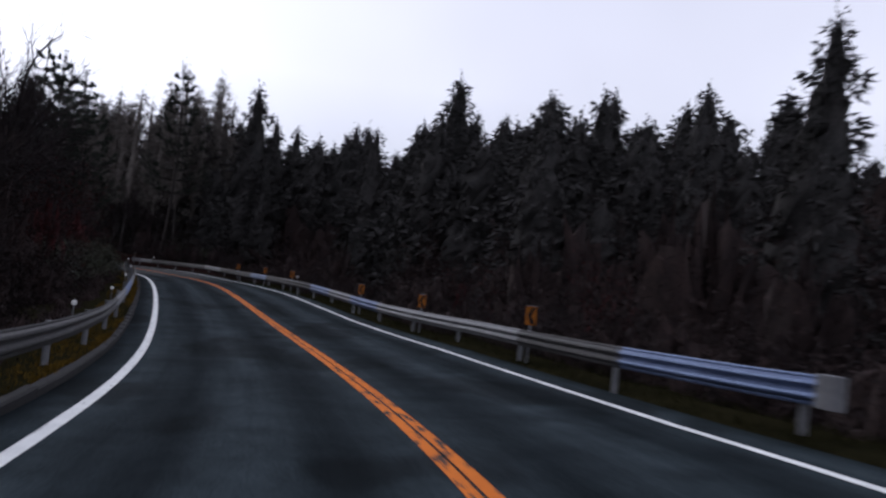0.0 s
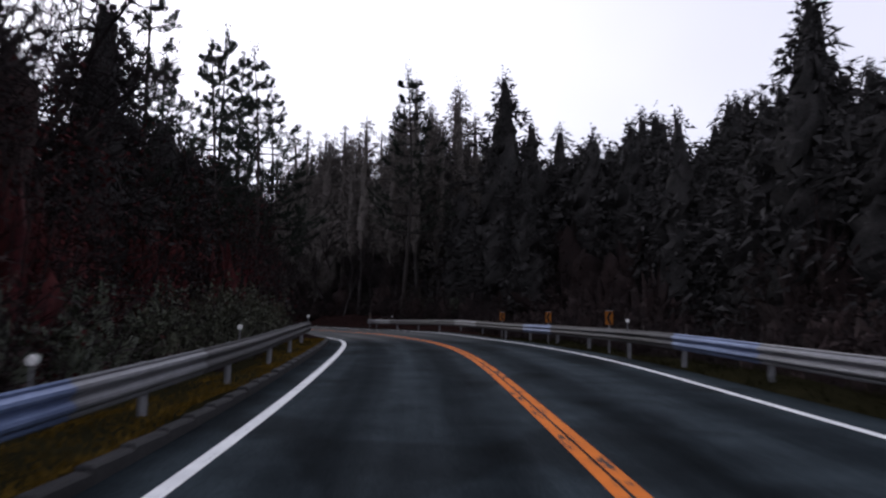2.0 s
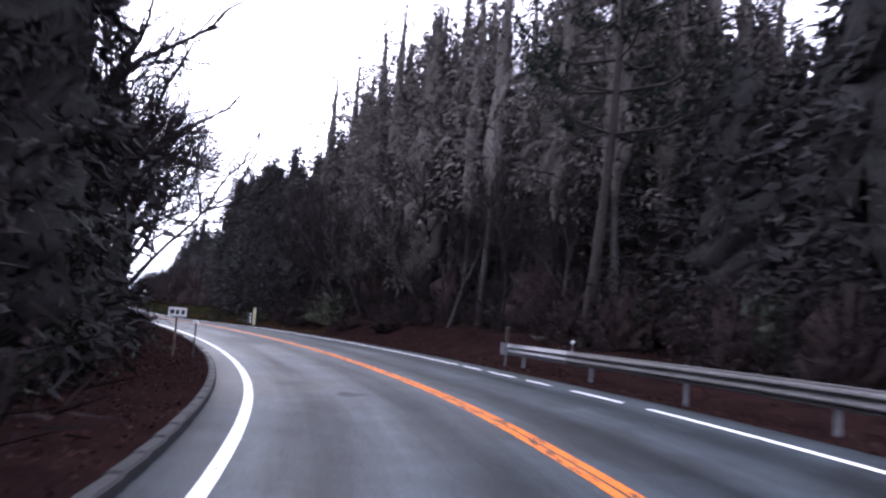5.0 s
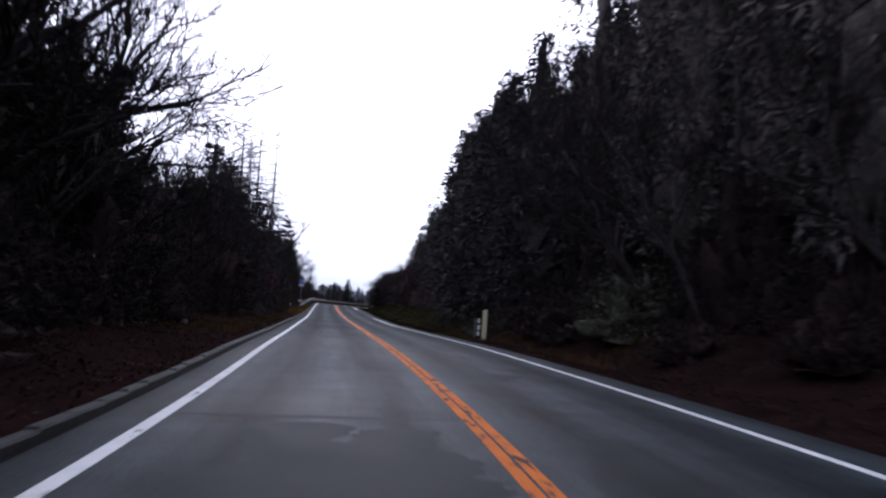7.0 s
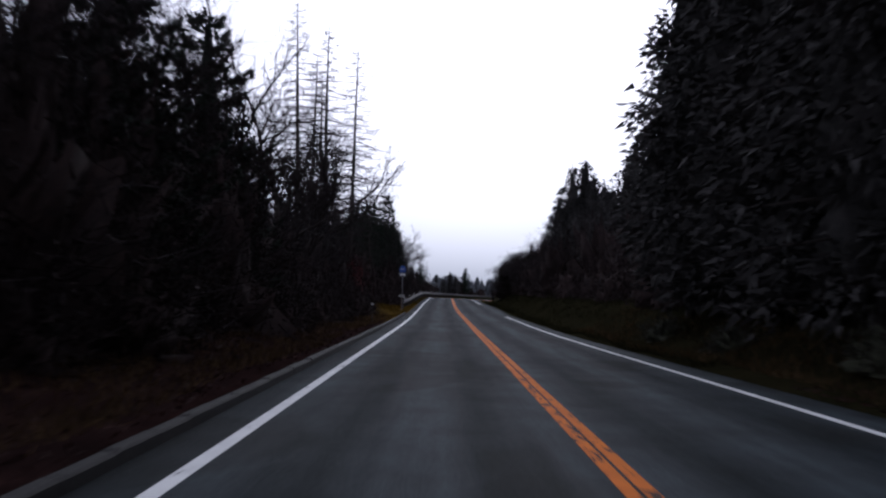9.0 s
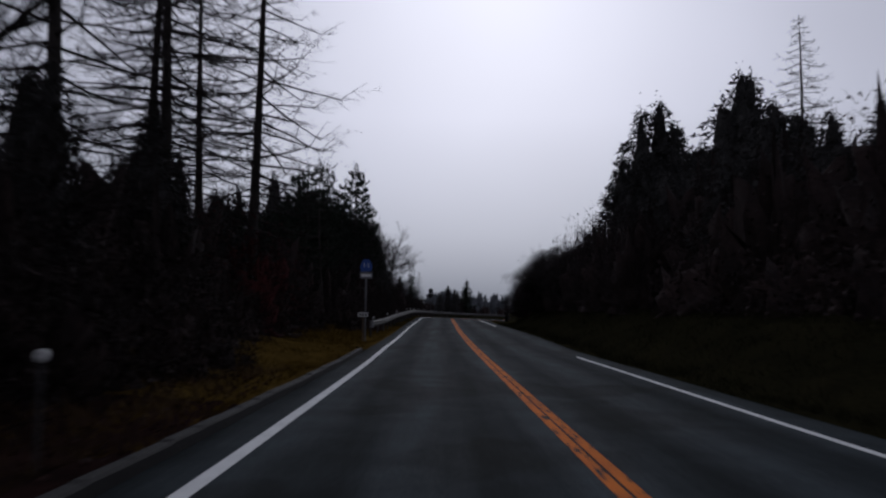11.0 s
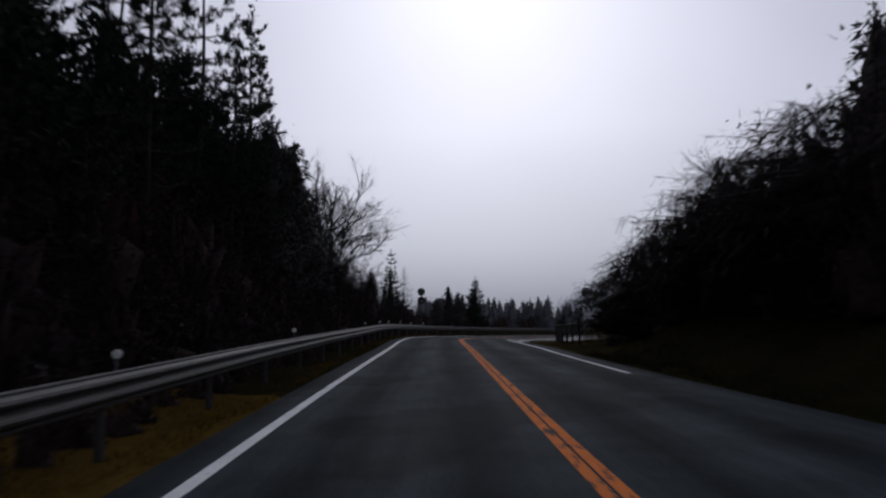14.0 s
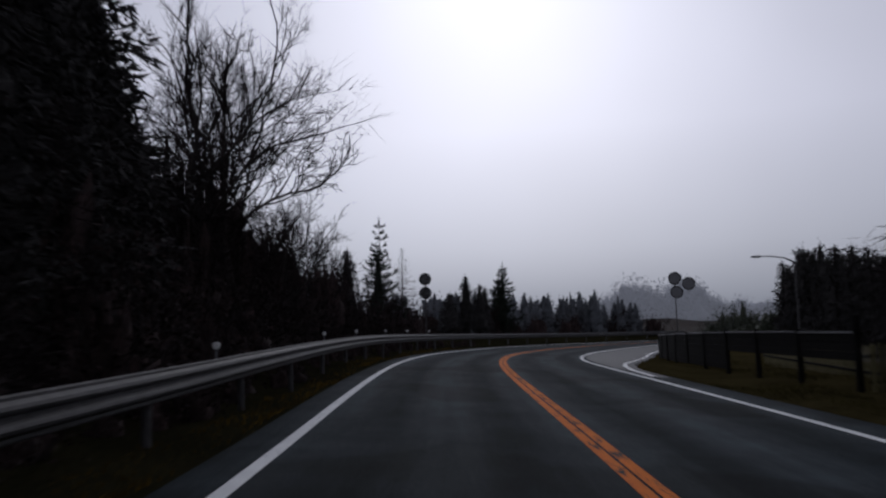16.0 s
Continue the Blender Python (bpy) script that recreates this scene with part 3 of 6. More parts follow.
# ---- plants ----
class Mesh:
    """Collects tubes, twigs and leaf shapes of one part."""
    def __init__(self):
        self.v, self.f, self.n = [], [], 0

    def add(self, v, f):
        self.v.append(np.asarray(v, float))
        self.f.append(np.asarray(f) + self.n)
        self.n += len(v)

    def tube(self, pts, r0, r1, sides=4):
        pts = np.asarray(pts, float)
        m = len(pts)
        t = np.gradient(pts, axis=0)
        t /= np.linalg.norm(t, axis=1, keepdims=True) + 1e-9
        ref = np.array([0.31, 0.95, 0.05]) if abs(t[0, 2]) > 0.8 else np.array([0, 0, 1.0])
        a = np.cross(t, ref)
        a /= np.linalg.norm(a, axis=1, keepdims=True) + 1e-9
        b = np.cross(t, a)
        ang = np.arange(sides) * 2 * math.pi / sides
        r = np.linspace(r0, r1, m)[:, None, None]
        ring = pts[:, None] + r * (np.cos(ang)[None, :, None] * a[:, None] + np.sin(ang)[None, :, None] * b[:, None])
        i, j = np.meshgrid(np.arange(m - 1), np.arange(sides), indexing="ij")
        k = (j + 1) % sides
        f = np.stack([i * sides + j, i * sides + k, (i + 1) * sides + k, (i + 1) * sides + j], -1).reshape(-1, 4)
        self.add(ring.reshape(-1, 3), f)

    def sprays(self, P, D, L, W, rng, droop=0.25):
        """Small pointed blades: needle sprays, leaves or the last twigs."""
        P, D = np.asarray(P, float), np.asarray(D, float)
        D = D / (np.linalg.norm(D, axis=1, keepdims=True) + 1e-9)
        side = np.cross(D, rng.normal(size=P.shape))
        side /= np.linalg.norm(side, axis=1, keepdims=True) + 1e-9
        L, W = np.asarray(L)[:, None], np.asarray(W)[:, None]
        foot = P + D * L * 0.12
        tip = P + D * L
        tip[:, 2] -= droop * L[:, 0]
        v = np.stack([foot + side * W, tip, foot - side * W], 1).reshape(-1, 3)
        self.add(v, np.arange(len(v)).reshape(-1, 3))

    def ribbons(self, paths, w0, w1, rng):
        """Thin tapering twigs along paths of equal length, an array (twig, point, xyz)."""
        paths = np.asarray(paths, float)
        k, m = paths.shape[:2]
        t = paths[:, -1] - paths[:, 0]
        side = np.cross(t, rng.normal(size=t.shape))
        side /= np.linalg.norm(side, axis=1, keepdims=True) + 1e-9
        w = np.linspace(w0, w1, m)[None, :, None]
        v = np.stack([paths + side[:, None] * w, paths - side[:, None] * w], 2).reshape(-1, 3)
        a = (np.arange(k)[:, None] * m + np.arange(m - 1)[None]).ravel() * 2
        self.add(v, np.stack([a, a + 1, a + 3, a + 2], 1))

    def core(self, rows, rng, sides=15, steps=17):
        """The dense inner boughs of a crown, a deeply broken surface that the outer shoots cover; rows of (x, y, z, radius)."""
        rows = np.array(rows)
        at_ = np.linspace(0, len(rows) - 1, steps)
        rows = np.stack([np.interp(at_, np.arange(len(rows)), rows[:, c]) for c in range(4)], 1)
        ang = np.arange(sides) * 2 * math.pi / sides + np.arange(steps)[:, None] * 0.35 + rng.uniform(-0.15, 0.15, (steps, sides))
        r = rows[:, 3, None] * rng.uniform(0.45, 1.25, (steps, sides))
        gap = abs(rows[-1, 2] - rows[0, 2]) / steps
        v = np.stack([rows[:, 0, None] + r * np.cos(ang), rows[:, 1, None] + r * np.sin(ang), rows[:, 2, None] + rng.uniform(-0.55, 0.55, (steps, sides)) * gap], -1).reshape(-1, 3)
        i, j = np.meshgrid(np.arange(steps - 1), np.arange(sides), indexing="ij")
        k = (j + 1) % sides
        a, b, c, d = (q.ravel() for q in (i * sides + j, i * sides + k, (i + 1) * sides + k, (i + 1) * sides + j))
        self.add(v, np.concatenate([np.stack([a, b, c], 1), np.stack([a, c, d], 1)]))

    def make(self, name, material, parent, label=""):
        me = bpy.data.meshes.new(name)
        v = np.concatenate(self.v)
        size = np.concatenate([np.full(len(f), f.shape[1]) for f in self.f])
        loops = np.concatenate([f.ravel() for f in self.f])
        me.vertices.add(len(v))
        me.vertices.foreach_set("co", v.astype(np.float32).ravel())
        me.loops.add(len(loops))
        me.loops.foreach_set("vertex_index", loops.astype(np.int32))
        me.polygons.add(len(size))
        me.polygons.foreach_set("loop_start", (np.cumsum(size) - size).astype(np.int32))
        me.materials.append(material)
        me.update(calc_edges=True)
        ob = new(name, me)
        if parent:
            ob.parent = parent
        return tagged(ob, label)


def cone_shape(u, base, full=1.3, power=0.85):
    """Width of a conifer's crown at the share u of its height, from 0 to 1."""
    v = (1 - u) / (1 - base)
    return min(1.0, full * v) ** power * (0.75 + 0.25 * min(1.0, (u - base) / 0.12 + 0.2))


def cedar(h, r, seed, n_branch=74, per=44, base=0.10, size=0.40, fill=0.60, girth=0.014, leaf=None, trunk=None, lean=0.0, label="", limbs=True, ragged=0.2, full=1.3, power=0.85):
    """A conifer whose crown is built of clumps of needle shoots round the ends of its branches."""
    rng = np.random.default_rng(seed)
    root = tagged(new("cedar_tree"), label or "dark green conifer with a dense conical crown", "conifer tree")
    tm, cm = Mesh(), Mesh()
    tm.tube([(lean * (u ** 2) * h, 0.1 * math.sin(u * 5 + seed), u * h) for u in np.linspace(0, 1, 7)], girth * h, 0.012, 7)
    for i in range(n_branch):
        u = base + (1 - base) * ((i + rng.random()) / n_branch) ** 0.95
        if u > 0.985:
            continue
        R = r * cone_shape(u, base, full, power) * rng.uniform(1 - ragged * 1.3, 1 + ragged * 0.7) + 0.10
        az = i * 2.4 + rng.uniform(-0.5, 0.5)
        o = np.array([lean * (u ** 2) * h, 0, u * h])
        out = np.array([math.cos(az), math.sin(az), 0])
        tip = o + out * R + np.array([0, 0, rng.uniform(-0.22, 0.28) * R])
        if limbs:
            tm.tube([o, tip], 0.018 + 0.012 * R, 0.006, 3)
        k = int(per * (0.4 + 0.6 * min(1.0, R / (0.7 * r))))
        spread = 0.09 + 0.13 * R
        ball = rng.normal(size=(k, 3)) * np.array([1, 1, 0.8])
        ball /= np.linalg.norm(ball, axis=1, keepdims=True) + 1e-9
        ball *= (rng.random((k, 1)) ** 0.5) * 1.6
        mid = o + (tip - o) * (0.45 + 0.48 * rng.random((k, 1)) ** 0.7)
        P = mid + ball * spread
        D = ball * 0.5 + out * 0.6 + rng.normal(size=(k, 3)) * 0.4 + np.array([0, 0, 0.15])
        grown = size * rng.uniform(0.6, 1.4, k) * (0.6 + 0.4 * min(1.0, R / (0.5 * r)))
        cm.sprays(P, D, grown, grown * rng.uniform(0.13, 0.24, k), rng, 0.25)
    if base > 0.2:
        dead = []
        for i in range(46):
            u, az, ln = rng.uniform(0.10, base + 0.08), rng.uniform(0, 6.28), r * rng.uniform(0.3, 0.85)
            o, out = np.array([lean * u * u * h, 0, u * h]), np.array([math.cos(az), math.sin(az), 0])
            dead.append((o, o + out * ln * 0.5 + np.array([0, 0, 0.05 * ln]), o + out * ln + np.array([0, 0, rng.uniform(-0.3, 0.15) * ln])))
        tm.ribbons(dead, 0.016, 0.005, rng)
    us = np.linspace(base + 0.01, 0.955, 11)
    cm.core([(lean * u * u * h, 0, u * h, fill * r * cone_shape(u, base, full, power) * (0.3 if i == 0 else 1)) for i, u in enumerate(us)], rng)
    top = np.array([lean * h, 0, h])
    P = top + (rng.normal(size=(46, 3)) * np.array([0.10, 0.10, 0.4]) - np.array([0, 0, 0.35])) * min(1.0, h / 12)
    cm.sprays(P, rng.normal(size=(46, 3)) * 0.6 + np.array([0, 0, 0.5]), np.full(46, size * 0.55), np.full(46, size * 0.12), rng)
    tm.make("trunk", trunk or BARK, root)
    cm.make("crown", leaf or CEDAR, root)
    return root


def fir(h, r, seed, base=0.12, whorls=17, label=""):
    """A ragged conifer: level whorled branches of uneven length, each a flat tufted plate turned up at its end."""
    rng = np.random.default_rng(seed)
    root = tagged(new("fir_tree"), label or "ragged dark conifer with level tufted branches", "conifer tree")
    tm, cm = Mesh(), Mesh()
    tm.tube([(0.08 * math.sin(u * 4 + seed), 0.06 * math.sin(u * 5), u * h) for u in np.linspace(0, 1, 7)], 0.012 * h, 0.015, 7)
    for w in range(whorls):
        u0 = base + (0.985 - base) * (w / whorls) ** 0.96
        k = rng.integers(5, 8) if u0 < 0.8 else rng.integers(4, 6)
        for q in range(k):
            u = u0 + rng.uniform(-0.4, 0.4) / whorls * 0.8
            ln = (r * cone_shape(u, base, 1.25, 0.8) + 0.15) * rng.uniform(0.55, 1.18)
            az = q * 2 * math.pi / k + w * 1.1 + rng.uniform(-0.4, 0.4)
            out, side = np.array([math.cos(az), math.sin(az), 0]), np.array([-math.sin(az), math.cos(az), 0])
            o = np.array([0, 0, u * h])
            rise_ = rng.uniform(-0.12, 0.10) + 0.35 * max(0.0, u - 0.6)
            knots = np.array([o, o + out * ln * 0.5 + np.array([0, 0, rise_ * ln * 0.4]), o + out * ln * 0.82 + np.array([0, 0, (rise_ + 0.06) * ln]), o + out * ln + np.array([0, 0, (rise_ + 0.24) * ln])])
            tm.tube(knots, 0.012 + 0.010 * ln, 0.006, 3)
            m = int(24 + 36 * ln)
            x = 0.25 + 0.78 * rng.random(m) ** 0.8
            P = np.stack([np.interp(x, [0, 0.5, 0.82, 1], knots[:, c]) for c in range(3)], 1)
            width = 0.30 * ln * np.sin(np.clip(x, 0, 1) * 2.7) + 0.06
            P = P + side * (rng.uniform(-1, 1, m) * width)[:, None] + np.array([0, 0, 1]) * (rng.normal(size=m) * 0.06)[:, None]
            D = out * 0.6 + side * rng.normal(size=(m, 1)) * 0.5 + rng.normal(size=(m, 3)) * 0.3 + np.array([0, 0, 0.38])
            cm.sprays(P, D, rng.uniform(0.16, 0.36, m), rng.uniform(0.03, 0.065, m), rng, 0.0)
    us = np.linspace(base + 0.01, 0.93, 10)
    cm.core([(0, 0, u * h, 0.27 * r * cone_shape(u, base, 1.25, 0.8) * (0.3 if i == 0 else 1)) for i, u in enumerate(us)], rng, 11, 13)
    P = np.array([0, 0, h]) + rng.normal(size=(40, 3)) * np.array([0.09, 0.09, 0.3])
    cm.sprays(P, rng.normal(size=(40, 3)) * 0.6 + np.array([0, 0, 0.7]), np.full(40, 0.24), np.full(40, 0.035), rng, 0)
    tm.make("trunk", BARK, root)
    cm.make("crown", PINE, root)
    return root


def pine(h, r, seed, label="", base=0.35):
    """An open pine: crooked stem, whorled branches with side shoots, needle brushes turned up at the ends."""
    rng = np.random.default_rng(seed)
    root = tagged(new("pine_tree"), label or "gaunt pine with sparse upturned branches", "pine tree")
    tm, cm = Mesh(), Mesh()
    bend = rng.uniform(-0.35, 0.35, 2)
    stem = lambda u: np.array([bend[0] * math.sin(u * 3), bend[1] * math.sin(u * 2.2), u * h])
    tm.tube([stem(u) for u in np.linspace(0, 1, 9)], 0.010 * h, 0.02, 7)
    level = base
    while level < 0.97:
        R = r * min(1, (1 - level) * 1.5) ** 0.75 + 0.28
        k = rng.integers(3, 6)
        for q in range(k):
            az = q * 2 * math.pi / k + rng.uniform(0, 1.2)
            out, side = np.array([math.cos(az), math.sin(az), 0]), np.array([-math.sin(az), math.cos(az), 0])
            ln = R * rng.uniform(0.5, 1.15)
            o = stem(level)
            knots = np.array([o, o + out * ln * 0.5 + np.array([0, 0, 0.02 * ln]), o + out * ln * 0.85 + np.array([0, 0, 0.17 * ln]), o + out * ln + np.array([0, 0, 0.40 * ln])])
            tm.tube(knots, 0.014 + 0.011 * ln, 0.007, 4)
            shoots = [(knots[1] * (1 - w) + knots[3] * w, knots[3] + np.array([0, 0, 0.12 * ln])) for w in (0.45, 0.75)]
            for j in range(int(4 + 3 * ln)):
                w = rng.uniform(0.3, 0.95)
                p0 = np.array([np.interp(w, [0, 0.5, 0.85, 1], knots[:, c]) for c in range(3)])
                p1 = p0 + (out * 0.55 + side * rng.choice([-1, 1]) * rng.uniform(0.4, 1.0) + np.array([0, 0, rng.uniform(0.15, 0.75)])) * ln * rng.uniform(0.18, 0.36)
                tm.tube([p0, p1], 0.008, 0.004, 3)
                shoots.append((p0, p1))
            for p0, p1 in shoots:
                m = 22
                P = p0 + (p1 - p0) * rng.uniform(0.3, 1.05, (m, 1)) + rng.normal(size=(m, 3)) * 0.025
                D = (p1 - p0) / (np.linalg.norm(p1 - p0) + 1e-9) * 0.7 + rng.normal(size=(m, 3)) * 0.55 + np.array([0, 0, 0.25])
                cm.sprays(P, D, rng.uniform(0.10, 0.22, m), rng.uniform(0.012, 0.028, m), rng, 0.0)
        level += rng.uniform(0.04, 0.07)
    P = stem(1.0) + rng.normal(size=(60, 3)) * np.array([0.07, 0.07, 0.35])
    cm.sprays(P, rng.normal(size=(60, 3)) * 0.5 + np.array([0, 0, 0.8]), np.full(60, 0.2), np.full(60, 0.03), rng, 0)
    tm.make("trunk", BARK, root)
    cm.make("crown", PINE, root)
    return root


def larch(h, r, seed):
    """A bare larch: level branches that sag and lift again at the end, thick with short side twigs."""
    rng = np.random.default_rng(seed)
    root = tagged(new("larch_tree"), "tall bare larch with level leafless branches", "larch tree")
    tm, bm_ = Mesh(), Mesh()
    tm.tube([(0.12 * math.sin(u * 4 + seed), 0, u * h) for u in np.linspace(0, 1, 9)], 0.0125 * h, 0.02, 8)
    n, tw, sub = 120, [], []
    for i in range(n):
        u = 0.2 + 0.79 * (i / n)
        R = r * min(1.0, (1 - u) * 1.7 + 0.08) * rng.uniform(0.55, 1.15) * (0.7 if u < 0.3 else 1)
        az = i * 2.4 + rng.uniform(-0.4, 0.4)
        out = np.array([math.cos(az), math.sin(az), 0])
        side = np.array([-out[1], out[0], 0])
        o = np.array([0.12 * math.sin(u * 4 + seed), 0, u * h])
        sway = side * rng.uniform(-0.12, 0.12) * R
        sag = rng.uniform(-0.22, 0.06)
        knots = np.array([o, o + out * R * 0.4 + np.array([0, 0, sag * 0.5 * R]), o + out * R * 0.75 + sway + np.array([0, 0, sag * R]), o + out * R + sway * 1.6 + np.array([0, 0, (sag + 0.20) * R])])
        bm_.tube(knots, 0.014 + 0.010 * R, 0.006, 3)
        along = lambda w: np.array([np.interp(w, [0, 0.4, 0.75, 1], knots[:, c]) for c in range(3)])
        for q in range(int(3 + 2.6 * R)):
            w = rng.uniform(0.22, 0.95)
            p0, ln = along(w), R * rng.uniform(0.14, 0.34)
            d = side * rng.choice([-1, 1]) * rng.uniform(0.5, 1) + out * rng.uniform(0.3, 0.9)
            p1, p2 = p0 + d * ln * 0.55 + np.array([0, 0, -0.10 * ln]), p0 + d * ln + np.array([0, 0, rng.uniform(-0.25, 0.18) * ln])
            sub.append((p0, p1, p2))
            for e in range(5):
                a = p0 + (p2 - p0) * rng.uniform(0.2, 1)
                tw.append((a, (d * 0.5 + rng.normal(size=3) * 0.45 + np.array([0, 0, -0.1])) * rng.uniform(0.15, 0.42)))
        for q in range(int(7 + 6 * R)):
            tw.append((along(rng.uniform(0.15, 1)), (side * rng.choice([-1, 1]) * rng.uniform(0.2, 1) + out * rng.uniform(0.0, 0.8) + np.array([0, 0, rng.uniform(-0.6, 0.25)])) * rng.uniform(0.15, 0.5)))
    bm_.ribbons(sub, 0.011, 0.004, rng)
    P, D = np.array([q[0] for q in tw]), np.array([q[1] for q in tw])
    bm_.sprays(P, D, np.linalg.norm(D, axis=1), np.full(len(P), 0.008), rng, 0.0)
    tm.make("trunk", BARK, root)
    bm_.make("branchwork", TWIG, root)
    return root


def bare_tree(h, seed, spread=0.75, up=0.35, levels=5, trunk_mat=None, label="", thin=1.0, fork=0.28, lean=(0.05, 0.03), twigs=3, twig_r=0.007, rich=0):
    """A leafless tree: the limbs leave the trunk in a fan, and every branch carries finer ones along its outer part."""
    rng = np.random.default_rng(seed)
    root = tagged(new("bare_tree"), label or "leafless broadleaf tree with fine branching twigs", "bare tree")
    tm, bm_ = Mesh(), Mesh()
    fine, tips = [], []

    def grow(p, d, ln, rad, lev):
        m = (5, 5, 4, 3, 2)[lev]
        pts, q, dd = [p], p.copy(), d.copy()
        for _ in range(m):
            dd = dd + rng.normal(size=3) * (0.10 if lev == 0 else 0.17) + np.array([0, 0, 0.10 * up])
            dd /= np.linalg.norm(dd)
            q = q + dd * ln / m
            pts.append(q.copy())
        if lev >= 4:
            fine.append(pts)
            for c in range(twigs):
                w = rng.uniform(0.25, 1)
                i = min(int(w * m), m - 1)
                tips.append((pts[i] + (pts[i + 1] - pts[i]) * (w * m - i), (dd + rng.normal(size=3) * 0.55) * ln * rng.uniform(0.4, 0.9)))
            return
        (tm if lev < 2 else bm_).tube(pts, rad, rad * (0.7 if lev == 0 else 0.45), (8, 6, 4, 3)[lev])
        for c in range((6, 6, 5, 5)[lev] + rich):
            w = 1.0 if c < 1 else rng.uniform(0.55 if lev == 0 else 0.28, 1.0)
            i = min(int(w * m), m - 1)
            p0 = np.asarray(pts[i]) * (1 - (w * m - i)) + np.asarray(pts[i + 1]) * (w * m - i)
            along = np.asarray(pts[i + 1]) - np.asarray(pts[i])
            along /= np.linalg.norm(along) + 1e-9
            off = rng.normal(size=3)
            off -= along * off.dot(along)
            off /= np.linalg.norm(off) + 1e-9
            nd = along + off * spread * (0.35 if c == 0 else rng.uniform(0.6, 1.15)) + np.array([0, 0, 0.22 * up])
            nd /= np.linalg.norm(nd)
            grow(p0, nd, ln * ((1.25 if lev == 0 else 0.62) * rng.uniform(0.75, 1.1)) * (1 if c == 0 else 1.1 - 0.35 * w), max(0.006, rad * (0.62 if c == 0 else rng.uniform(0.34, 0.5))), lev + 1)

    grow(np.zeros(3), np.array([*lean, 1.0]), h * fork, 0.015 * h * thin, 0)
    k = h / max(q[2][2] for q in fine)
    for mesh in (tm, bm_):
        mesh.v = [v * k for v in mesh.v]
    three = np.array([[q[0], q[1], q[2]] for q in fine]) * k
    tips = [(p * k, d * k) for p, d in tips]
    bm_.ribbons(three, 1.3 * twig_r, 0.7 * twig_r, rng)
    P, D = np.array([q[0] for q in tips]), np.array([q[1] for q in tips])
    bm_.sprays(P, D, np.linalg.norm(D, axis=1), np.full(len(P), twig_r), rng, 0.0)
    tm.make("trunk", trunk_mat or BARK, root)
    bm_.make("branchwork", TWIG, root)
    return root


